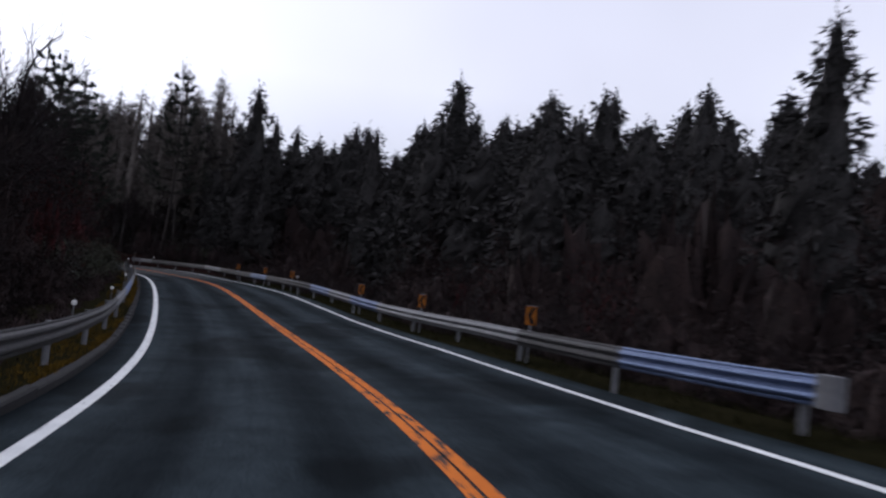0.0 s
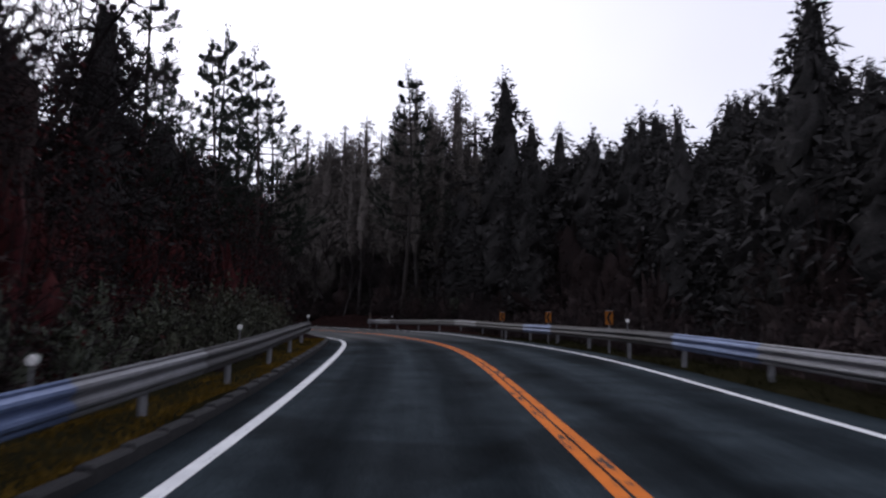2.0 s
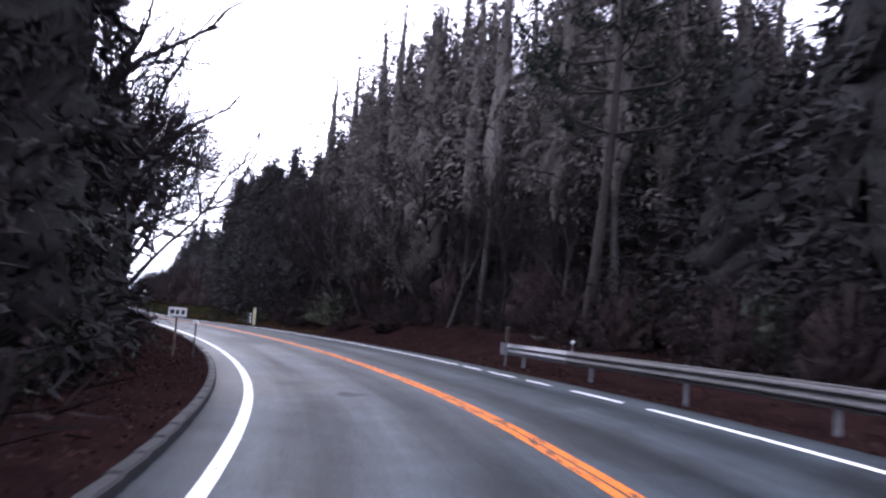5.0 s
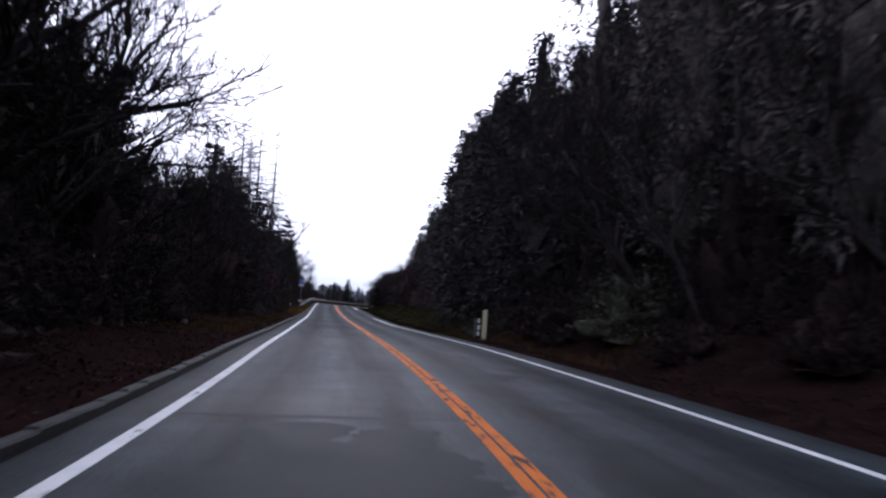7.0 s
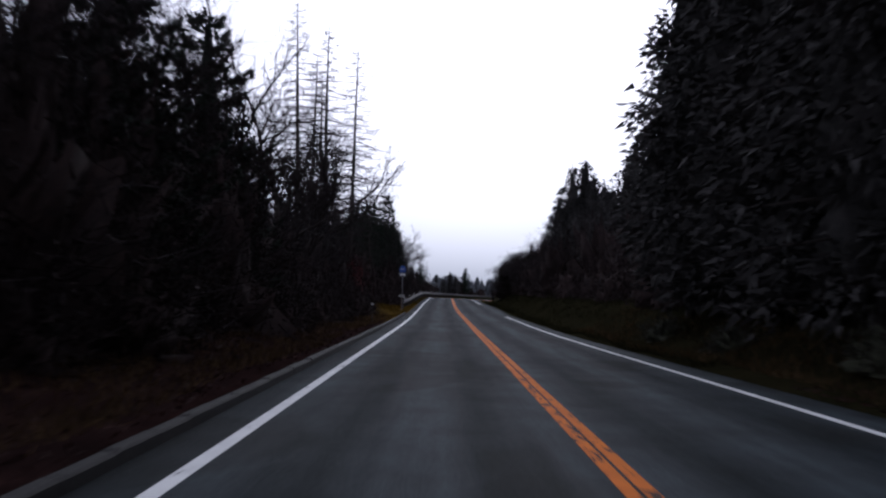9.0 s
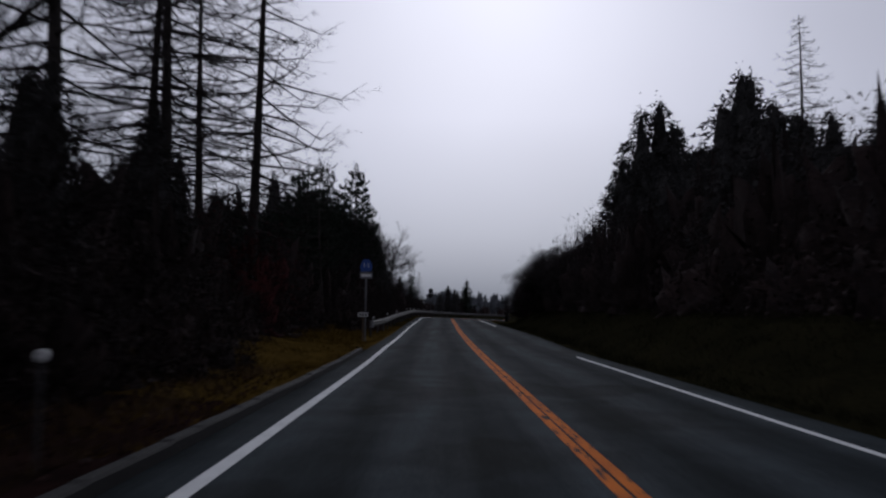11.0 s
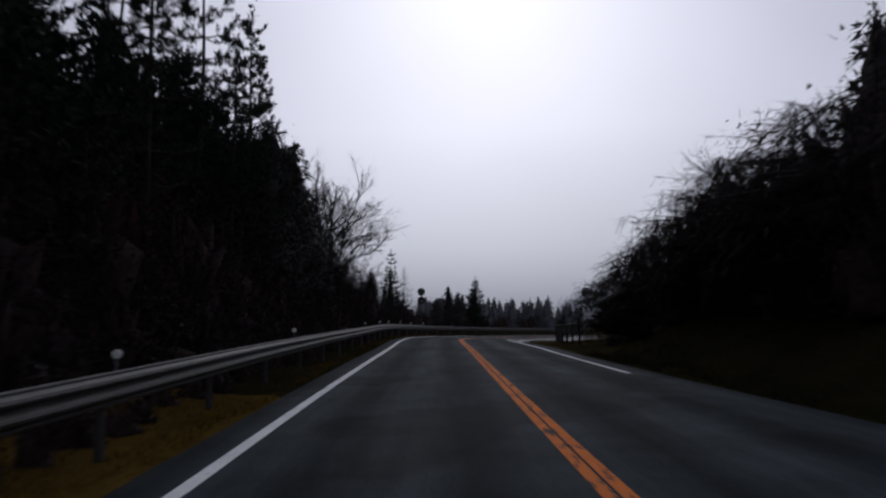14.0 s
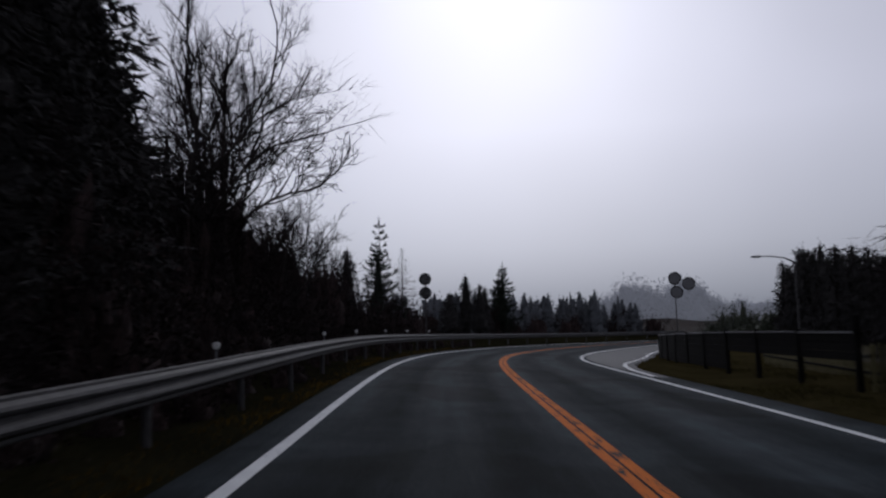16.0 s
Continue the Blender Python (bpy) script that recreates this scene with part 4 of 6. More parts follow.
def bush(w, h, seed, leaf, n=900, size=0.2, stems=14, label="", twiggy=0.5, name="shrub", category="shrub", fill=0.62, hair=900):
    """A thicket: broken inner boughs, leaves over them, and arching stems and twigs that stand out all round."""
    rng = np.random.default_rng(seed)
    root = tagged(new(name), label, category)
    sm, lm = Mesh(), Mesh()
    ph = rng.uniform(0, 6.28, 4)

    def lumps(az, el):
        return 1 + 0.16 * np.sin(3 * az + ph[0] + 2 * el) + 0.11 * np.sin(5 * az + ph[1] - 4 * el) + 0.09 * np.sin(7 * el + ph[2] + 2 * az)

    def place(az, el, R):
        return np.stack([R * np.cos(el) * np.cos(az) * w / 2, R * np.cos(el) * np.sin(az) * w / 2, np.maximum(R * np.sin(el) * h, -0.1)], -1)

    sides, els = (19, np.linspace(-0.12, 1.52, 13)) if hair > 250 else (13, np.linspace(-0.12, 1.52, 8))
    A, E_ = np.meshgrid(np.arange(sides) * 2 * math.pi / sides, els)
    v = place(A + rng.uniform(-0.18, 0.18, A.shape), E_ + rng.uniform(-0.08, 0.08, A.shape), fill * lumps(A, E_) * rng.uniform(0.45, 1.35, A.shape)).reshape(-1, 3)
    i, j = np.meshgrid(np.arange(len(els) - 1), np.arange(sides), indexing="ij")
    k = (j + 1) % sides
    a, b, c, d = (q.ravel() for q in (i * sides + j, i * sides + k, (i + 1) * sides + k, (i + 1) * sides + j))
    lm.add(v, np.concatenate([np.stack([a, b, c], 1), np.stack([a, c, d], 1)]))
    tw = []
    for q in range(stems):
        az, el = rng.uniform(0, 6.28), math.asin(rng.uniform(0.15, 1.0))
        R = float(lumps(az, el)) * rng.uniform(0.8, 1.0)
        foot = np.array([math.cos(az), math.sin(az), 0]) * w * 0.12 * rng.random()
        tip = place(az, el, R)
        mid = foot * 0.5 + tip * 0.5 + np.array([0, 0, 0.10 * h])
        sm.tube([foot, mid, tip], 0.022, 0.006, 3)
        for c in range(int(8 * twiggy + 3)):
            p0 = mid + (tip - mid) * rng.uniform(0.3, 1.0)
            d = rng.normal(size=3) * 0.5 + np.array([math.cos(az) * 0.6, math.sin(az) * 0.6, 0.5])
            ln = rng.uniform(0.25, 0.65) * min(1.3, 0.4 + 0.2 * h)
            tw.append((p0, p0 + d * ln * 0.5 + rng.normal(size=3) * 0.05 * ln, p0 + d * ln + rng.normal(size=3) * 0.12 * ln))
    sm.ribbons(tw, 0.009, 0.003, rng)
    m = int(hair * (0.5 + twiggy * 0.5))
    az, el = rng.uniform(0, 6.28, m), np.arcsin(rng.uniform(0.0, 1.0, m))
    P = place(az, el, lumps(az, el) * rng.uniform(fill * 0.75, 0.97, m))
    D = P * np.array([2 / w, 2 / w, 1 / h]) * 0.5 + rng.normal(size=(m, 3)) * 0.42 + np.array([0, 0, 0.25])
    sm.sprays(P, D, rng.uniform(0.25, 0.7, m) * min(1.4, 0.45 + 0.16 * h), np.full(m, 0.009 + 0.0012 * h), rng, 0.05)
    T = np.array(tw)
    on = rng.random(n) < 0.75
    az, el = rng.uniform(0, 6.28, n), np.arcsin(rng.uniform(-0.02, 1.0, n))
    P = place(az, el, lumps(az, el) * (fill * 0.8 + (1.0 - fill * 0.8) * rng.random(n) ** 1.3))
    c = rng.integers(0, len(T), n)
    Q = T[c, 0] + (T[c, 2] - T[c, 0]) * rng.uniform(0, 1, (n, 1)) + rng.normal(size=(n, 3)) * 0.05
    P[~on] = Q[~on]
    P[:, 2] = np.abs(P[:, 2]) + 0.02
    lm.sprays(P, rng.normal(size=(n, 3)) + np.array([0, 0, 0.1]), size * rng.uniform(0.6, 1.4, n), size * rng.uniform(0.2, 0.36, n), rng, 0.1)
    sm.make("twig_mass", TWIG, root)
    lm.make("foliage", leaf, root)
    return root


def weeping(w, h, seed):
    """A spreading bare tree whose long thin shoots arch over and hang round a dense twiggy middle."""
    rng = np.random.default_rng(seed)
    root = tagged(new("weeping_tree"), "spreading leafless tree with thin hanging shoots", "bare tree")
    tm, bm_ = Mesh(), Mesh()
    shoots, tips = [], []
    for i in range(40):
        az = rng.uniform(0, 6.28)
        out = np.array([math.cos(az), math.sin(az), 0])
        R = w * 0.5 * rng.uniform(0.35, 0.98)
        hh = h * rng.uniform(0.72, 1.0) * (1 - 0.35 * (2 * R / w) ** 2)
        kink = rng.normal(size=3) * 0.12
        knots = np.array([out * 0.1, out * R * 0.3 + np.array([0, 0, hh * 0.62]), out * R * 0.65 + kink + np.array([0, 0, hh * 0.95]), out * R + np.array([0, 0, hh * 0.90])])
        tm.tube(knots, 0.05, 0.012, 4)
        for q in range(46):
            u = rng.uniform(0.22, 1)
            p0 = np.array([np.interp(u, [0, 0.33, 0.66, 1], knots[:, c]) for c in range(3)])
            d = out * rng.uniform(-0.1, 0.6) + rng.normal(size=3) * np.array([0.4, 0.4, 0.15])
            ln = rng.uniform(0.3, 0.95)
            p1 = p0 + d * ln * 0.35 + np.array([0, 0, rng.uniform(0.05, 0.24) * ln])
            p2 = p1 + d * ln * 0.35 + np.array([0, 0, rng.uniform(-0.12, 0.06) * ln])
            p3 = p2 + d * ln * 0.2 + np.array([0, 0, rng.uniform(-0.55, -0.15) * ln])
            shoots.append((p0, p1, p2, p3))
            for e in range(3):
                a = (p1, p2, p2)[e] + (p3 - p1) * rng.uniform(-0.2, 0.4)
                tips.append((a, (d * 0.6 + rng.normal(size=3) * 0.35 + np.array([0, 0, -0.25])) * ln * rng.uniform(0.25, 0.5)))
    bm_.core([(0, 0, 0.15 * h, 0.14 * w), (0, 0, 0.25 * h, 0.32 * w), (0, 0, 0.38 * h, 0.30 * w), (0, 0, 0.52 * h, 0.22 * w), (0, 0, 0.62 * h, 0.10 * w), (0, 0, 0.66 * h, 0.02 * w)], rng, 23, 14)
    m = 3200
    az, up = rng.uniform(0, 6.28, m), rng.uniform(0.2, 1, m)
    rad = w * 0.5 * np.interp(up, [0, 0.5, 0.75, 1], [0.78, 0.86, 0.72, 0.2]) * rng.uniform(0.55, 1.02, m)
    P = np.stack([np.cos(az) * rad, np.sin(az) * rad, up * h * 0.92 + 0.1], 1)
    bm_.sprays(P, rng.normal(size=(m, 3)) * 0.35 + np.stack([np.cos(az) * 0.3, np.sin(az) * 0.3, np.full(m, -0.7)], 1), np.minimum(rng.uniform(0.3, 0.8, m), up * h * 0.8), np.full(m, 0.011), rng, 0.0)
    bm_.ribbons(shoots, 0.008, 0.004, rng)
    P, D = np.array([q[0] for q in tips]), np.array([q[1] for q in tips])
    bm_.sprays(P, D, np.linalg.norm(D, axis=1), np.full(len(P), 0.006), rng, 0.0)
    tm.make("trunk", BARK, root)
    bm_.make("branchwork", TWIG, root)
    return root


def ground_z(x, y):
    s, d, z = near([x], [y])
    return float(z[0] + rise(s, d)[0])


class Kind:
    """Prototypes of one kind of plant; the first plants set are the prototypes themselves, later ones copies."""
    def __init__(self, makers):
        self.makers, self.protos, self.used = makers, [None] * len(makers), 0

    def put(self, x, y, z, turn, scale, which=None, tilt=(0, 0), group="", label="", stretch=1.0):
        i = (self.used if which is None else which) % len(self.makers)
        self.used += 1
        m = pose(x, y, z, tilt[0], tilt[1], turn) @ Matrix.Diagonal((scale, scale, scale * stretch, 1))
        if self.protos[i] is None:
            self.protos[i] = ob = self.makers[i]()
            ob.matrix_basis = m
        else:
            p = self.protos[i]
            keep = p.matrix_basis.copy()
            p.matrix_basis = Matrix.Identity(4)
            ob = copy_thing(p, m)
            p.matrix_basis = keep
        return tagged(ob, label, "", group)


class Stuff:
    """Plants too far or too many to tell apart, joined into one mesh."""
    def __init__(self, name, label, category, makers):
        self.name, self.label, self.category, self.makers, self.rows = name, label, category, makers, []

    def put(self, x, y, z, turn, scale, which=None, tilt=(0, 0), group="", label="", stretch=1.0):
        self.rows.append((which or 0, np.array(pose(x, y, z, tilt[0], tilt[1], turn) @ Matrix.Diagonal((scale, scale, scale * stretch, 1)))))

    def finish(self):
        mats, data = [], []
        for maker in self.makers:
            root = maker()
            parts = []
            for o in list(root.children):
                n = len(o.data.vertices)
                co = np.empty(n * 3)
                o.data.vertices.foreach_get("co", co)
                f = np.empty(len(o.data.loops), int)
                o.data.loops.foreach_get("vertex_index", f)
                size = np.empty(len(o.data.polygons), int)
                o.data.polygons.foreach_get("loop_total", size)
                if o.data.materials[0] not in mats:
                    mats.append(o.data.materials[0])
                parts.append((co.reshape(-1, 3), f, size, mats.index(o.data.materials[0])))
                bpy.data.objects.remove(o)
            bpy.data.objects.remove(root)
            data.append(parts)
        V, Fc, Z, M, n = [], [], [], [], 0
        for which, m in self.rows:
            for co, f, size, mi in data[which % len(data)]:
                V.append(co @ m[:3, :3].T + m[:3, 3])
                Fc.append(f + n)
                Z.append(size)
                M.append(np.full(len(size), mi))
                n += len(co)
        me = bpy.data.meshes.new(self.name)
        V, Fc, Z, M = np.concatenate(V), np.concatenate(Fc), np.concatenate(Z), np.concatenate(M)
        me.vertices.add(len(V))
        me.vertices.foreach_set("co", V.astype(np.float32).ravel())
        me.loops.add(len(Fc))
        me.loops.foreach_set("vertex_index", Fc.astype(np.int32))
        me.polygons.add(len(Z))
        me.polygons.foreach_set("loop_start", (np.cumsum(Z) - Z).astype(np.int32))
        me.polygons.foreach_set("material_index", M.astype(np.int32))
        for q in mats:
            me.materials.append(q)
        me.update(calc_edges=True)
        tagged(new(self.name, me), self.label, self.category, "", "stuff")


CEDARS = Kind([lambda: cedar(12, 2.7, 1), lambda: cedar(13, 2.4, 2, ragged=0.28), lambda: cedar(11, 2.9, 3, full=1.6, power=0.7), lambda: cedar(12.5, 2.2, 4, full=1.5, power=0.75)])
NEAR_CEDARS = Kind([lambda: cedar(12, 2.6, 5, 86, 96, 0.06, 0.30, fill=0.46, ragged=0.28), lambda: cedar(12, 2.3, 6, 86, 92, 0.06, 0.30, fill=0.46, ragged=0.3, full=1.5, power=0.78)])
FAR_CEDARS = Stuff("far_woods", "dense dark conifer woods on the slopes", "woods", [lambda: cedar(12, 2.9, 11, 50, 26, 0.06, 0.52, fill=0.46, limbs=False, full=1.7, power=0.7), lambda: cedar(13, 2.6, 12, 50, 26, 0.06, 0.50, fill=0.46, limbs=False, full=1.5, power=0.75), lambda: cedar(11, 3.2, 13, 48, 26, 0.06, 0.54, fill=0.46, limbs=False, full=1.9, power=0.65)])
MIST_CEDARS = Stuff("misty_woods", "row of conifers tinted grey for mist beyond the bend", "woods", [lambda: cedar(12, 2.9, 14, 40, 14, 0.06, 0.6, leaf=MIST_TINT, limbs=False, full=1.6), lambda: cedar(11, 3.3, 15, 40, 14, 0.06, 0.6, leaf=MIST_TINT, limbs=False, full=1.6), lambda: bush(9, 9, 16, MIST_TINT, 300, 0.6, 3, "mist", 0.1, fill=0.72, hair=300), lambda: bush(10, 8, 17, MIST_TINT, 300, 0.6, 3, "mist", 0.1, fill=0.72, hair=300)])
PALE_WOODS = Stuff("pale_woods", "rounded trees with mist painted in as pale colour and glow", "woods", [lambda: bush(9, 9, 18, MIST_GLOW, 3200, 0.5, 3, "mist", 0.1, fill=0.6, hair=240), lambda: bush(10, 8, 19, MIST_GLOW, 3200, 0.5, 3, "mist", 0.1, fill=0.6, hair=240)])
UNDERTREES = Stuff("undertrees", "dark crowns of brown broadleaf trees in the wood", "trees", [lambda: bush(9, 9.5, 174, BROWNLEAF, 950, 0.27, 5, "crown", 0.6, fill=0.66, hair=900), lambda: bush(8, 9.5, 175, BROWNLEAF, 950, 0.27, 5, "crown", 0.6, fill=0.66, hair=900)])
UNDERWOOD = Stuff("underwood", "dark tangled underwood of brown twigs", "underwood", [lambda: bush(3.6, 3.2, 74, BROWNLEAF, 240, 0.22, 3, "thicket", 0.3, fill=0.46, hair=240), lambda: bush(3.6, 3.0, 75, BROWNLEAF, 240, 0.22, 3, "thicket", 0.3, fill=0.46, hair=240)])
PLANTATION = Kind([lambda: cedar(16, 2.2, 21, 58, 50, 0.30, 0.27, leaf=HAZE_PALED, trunk=PALEBARK, girth=0.009, fill=0.2, ragged=0.35, label="slender plantation cedar with a bare lower trunk"),
                   lambda: cedar(17, 2.0, 22, 54, 50, 0.38, 0.27, leaf=HAZE_PALED, trunk=PALEBARK, lean=0.02, girth=0.009, fill=0.18, ragged=0.35, label="slender plantation cedar with a bare lower trunk"),
                   lambda: cedar(15, 2.3, 23, 60, 50, 0.26, 0.27, leaf=HAZE_PALED, lean=-0.015, girth=0.009, fill=0.2, ragged=0.35, label="slender plantation cedar with a bare lower trunk")])
PLANTATION_EDGE = Kind([lambda: cedar(17, 2.3, 24, 84, 56, 0.12, 0.30, leaf=HAZE_PALED, trunk=PALEBARK, girth=0.009, fill=0.48, ragged=0.3, full=1.5, power=0.8, label="tall slender cedar with a dense crown paled for haze"),
                        lambda: cedar(17, 2.1, 25, 84, 56, 0.16, 0.30, leaf=HAZE_PALED, trunk=PALEBARK, girth=0.009, fill=0.46, ragged=0.3, lean=0.02, label="tall slender cedar with a dense crown paled for haze")])
PINES = Kind([lambda: pine(12, 1.9, 31), lambda: pine(11, 2.2, 32), lambda: pine(13, 1.6, 33)])
SPRUCES = Kind([lambda: fir(11, 2.6, 41), lambda: fir(10, 2.3, 42), lambda: fir(10.5, 2.9, 43, whorls=14)])
LARCHES = Kind([lambda: larch(19, 4.0, 51), lambda: larch(18, 3.6, 52)])
BARES = Kind([lambda: bare_tree(8.6, 61), lambda: bare_tree(8.6, 62, 0.85), lambda: bare_tree(8.6, 63, 0.65, 0.6)])
PALE_BARES = Kind([lambda: bare_tree(9, 68, 0.6, 0.8, trunk_mat=PALEBARK, thin=0.7, fork=0.34, lean=(0.25, 0.1), label="crooked bare tree with pale bark"), lambda: bare_tree(9, 69, 0.6, 0.8, trunk_mat=PALEBARK, thin=0.7, fork=0.36, lean=(-0.2, 0.2), label="crooked bare tree with pale bark")])
FINE_BARES = Kind([lambda: bare_tree(6.7, 66, 0.75, 0.35, thin=0.8, fork=0.24), lambda: bare_tree(6.7, 67, 0.8, 0.35, thin=0.8, fork=0.24)])
BROWN = Kind([lambda: bush(3.2, 2.8, 71, BROWNLEAF, 850, 0.16, 14, "thicket of dark brown withered leaves and twigs", 1.0, fill=0.44), lambda: bush(3.6, 3.2, 72, BROWNLEAF, 850, 0.16, 14, "thicket of dark brown withered leaves and twigs", 1.0, fill=0.44),
              lambda: bush(3.0, 2.6, 73, BROWNLEAF, 500, 0.10, 18, "leafless thicket of thin brown twigs", 1.4, fill=0.52)])
GREEN = Kind([lambda: bush(3.0, 2.6, 81, EVERGREEN, 1300, 0.15, 8, "dark evergreen shrub with small leaves", 0.2, hair=300), lambda: bush(3.4, 3.4, 82, EVERGREEN, 1500, 0.15, 8, "dark evergreen shrub with small leaves", 0.2, hair=300)])
OLIVE = Kind([lambda: bush(2.6, 2.4, 84, OLIVELEAF, 1500, 0.16, 14, "rough olive-green shrub with pale stems", 0.7, fill=0.5, hair=350), lambda: bush(3.0, 2.7, 85, OLIVELEAF, 1500, 0.16, 14, "rough olive-green shrub with pale stems", 0.7, fill=0.5, hair=350)])
REDS = Kind([lambda: bush(4.4, 6.2, 91, REDLEAF, 2200, 0.12, 16, "small tree with dark red autumn leaves", 1.0, "red_maple", "maple tree", 0.5), lambda: bush(4.0, 6.0, 92, REDLEAF, 1700, 0.12, 16, "small tree with thin red autumn leaves", 1.2, "red_maple", "maple tree", 0.45)])
TALL_BROWN = Kind([lambda: bush(4.6, 6.0, 76, BROWNLEAF, 1000, 0.12, 20, "tall thicket of dark brown twigs and withered leaves", 1.2, fill=0.56, hair=1300), lambda: bush(4.2, 6.4, 77, BROWNLEAF, 1000, 0.12, 20, "tall thicket of dark brown twigs and withered leaves", 1.2, fill=0.56, hair=1300)])
WIDE_BARES = Kind([lambda: bare_tree(8.7, 64, 0.85, 0.35, fork=0.25), lambda: bare_tree(8.7, 65, 0.8, 0.45, fork=0.22)])
OVERHANG = Kind([lambda: bare_tree(8.5, 264, 0.75, 0.25, fork=0.28, thin=1.1, lean=(0.45, 0.0), twigs=4, rich=1, label="leafless tree leaning over the road's edge"), lambda: bare_tree(8.5, 265, 0.75, 0.25, fork=0.28, thin=1.1, lean=(0.42, -0.1), twigs=4, rich=1, label="leafless tree leaning over the road's edge")])
DRYMOUND = Kind([lambda: bush(2.4, 1.1, 97, OLIVELEAF, 1800, 0.10, 14, "mound of tangled dry grass and brambles", 1.0), lambda: bush(2.8, 1.2, 98, BROWNLEAF, 900, 0.14, 14, "mound of tangled dry brambles", 1.2)])
TALL_BARES = Kind([lambda: bare_tree(14, 70, 0.62, 0.5, fork=0.22, thin=0.7, twigs=5, twig_r=0.008, lean=(0.06, 0.0), rich=1), lambda: bare_tree(14, 78, 0.66, 0.45, fork=0.2, thin=0.7, twigs=5, twig_r=0.008, rich=1)])
WEEPING = Kind([lambda: weeping(6.5, 4.2, 95), lambda: weeping(5.5, 3.8, 96)])


def plant(kind, s, d, height, h0, seed, which=None, sink=0.1, group="", label="", stretch=1.0, turn=None):
    """One plant of that height at s, d; h0: the kind's own height; turn: from the road's crosswise direction."""
    rng = random.Random(seed)
    x, y, _ = at(s, d)
    return kind.put(x, y, ground_z(x, y) - sink, rng.uniform(0, 360) if turn is None else heading(s) + turn, height / h0, which, (rng.uniform(-2, 2), rng.uniform(-2, 2)), group, label, stretch)


def band(kind, s0, s1, d0, d1, step, rows, hmin, hmax, h0, seed, clear=5.4, group="", skip=()):
    """Scatters plants in rows along the road, keeping clear of its surface."""
    rng = random.Random(seed)
    for r in range(rows):
        s = s0 + rng.uniform(0, step)
        while s < s1:
            d = d0 + (d1 - d0) * ((r + rng.random()) / rows)
            ok = not any(a <= s <= b for a, b in skip)
            x, y, _ = at(s, d)
            if ok:
                _, dd, _ = near([x], [y])
                ok = abs(dd[0]) > clear
            if ok:
                h = rng.uniform(hmin, hmax)
                kind.put(x, y, ground_z(x, y) - 0.12, rng.uniform(0, 360), h / h0, rng.randrange(97), (rng.uniform(-2.5, 2.5), rng.uniform(-2.5, 2.5)), group)
            s += step * rng.uniform(0.7, 1.35)


# ---- roadside signs and furniture ----
def box_bm(w, d, h, z0=0.0, bevel=0.0, x=0.0, y=0.0):
    bm = bmesh.new()
    bmesh.ops.create_cube(bm, size=1, matrix=Matrix.Translation((x, y, z0 + h / 2)) @ Matrix.Diagonal((w, d, h, 1)))
    if bevel:
        bmesh.ops.bevel(bm, geom=list(bm.edges), offset=bevel, segments=2, affect="EDGES")
    return bm


def pole_bm(r, h, z0=0.0, x=0.0, y=0.0, seg=12, r2=None):
    bm = bmesh.new()
    bmesh.ops.create_cone(bm, cap_ends=True, segments=seg, radius1=r, radius2=r if r2 is None else r2, depth=h, matrix=Matrix.Translation((x, y, z0 + h / 2)))
    return bm


def disc_bm(r, t, z, y=0.0, x=0.0, seg=24):
    bm = bmesh.new()
    bmesh.ops.create_cone(bm, cap_ends=True, segments=seg, radius1=r, radius2=r, depth=t, matrix=Matrix.Translation((x, y, z)) @ Matrix.Rotation(radians(90), 4, "X"))
    bmesh.ops.bevel(bm, geom=[e for e in bm.edges if len(e.link_faces) == 2 and e.calc_face_angle(0) > 1], offset=t * 0.2, segments=1, affect="EDGES")
    return bm


def poly_bm(pts, y0, y1):
    """An upright plate of that outline (x, z), from y0 to y1."""
    bm = bmesh.new()
    a = [bm.verts.new((x, y0, z)) for x, z in pts]
    b = [bm.verts.new((x, y1, z)) for x, z in pts]
    bm.faces.new(a)
    bm.faces.new(b[::-1])
    for i in range(len(pts)):
        j = (i + 1) % len(pts)
        bm.faces.new((a[j], a[i], b[i], b[j]))
    bmesh.ops.recalc_face_normals(bm, faces=bm.faces)
    return bm


def stand(ob, s, d, h=0.0, turn=0.0, ground_level=True):
    x, y, z = at(s, d, h)
    if ground_level:
        z = ground_z(x, y) + h
    ob.matrix_basis = pose(x, y, z, 0, 0, heading(s) + turn)
    return ob


def chevron_board(s, d, turn, old=False):
    root = tagged(new("chevron_sign"), "small orange curve marker with a black chevron above the guardrail", "road sign", "curve markers along the guardrail")
    part("post", pole_bm(0.03, 1.05, -0.25), STEEL, root)
    for q, name in ((-1, "front_board"), (1, "rear_board")):
        b = part(name, poly_bm([(-0.108, 0.81), (0.108, 0.81), (0.108, 1.21), (-0.108, 1.21)], q * 0.035, q * 0.05), RUST if old else YELLOW, root, "weathered brown board" if old else "orange-yellow board")
        y0 = q * 0.054
        part("chevron", poly_bm([(-0.085, 1.01), (0.0, 1.19), (0.085, 1.19), (0.0, 1.01), (0.085, 0.83), (0.0, 0.83)], y0 - 0.003, y0 + 0.003), BLACK, b, "black chevron pointing left")
    part("cap", box_bm(0.225, 0.13, 0.02, 1.212, 0.005), STEEL, root)
    stand(root, s, d, 0.0, turn, False)


for s_, d_ in ((36.0, 4.38), (44.3, 4.38), (52.65, 4.42), (68.0, 4.40), (75.8, 4.46), (83.8, 4.6), (109.3, 4.72)):
    chevron_board(s_, d_, -12 if s_ < 100 else 58, s_ > 100)


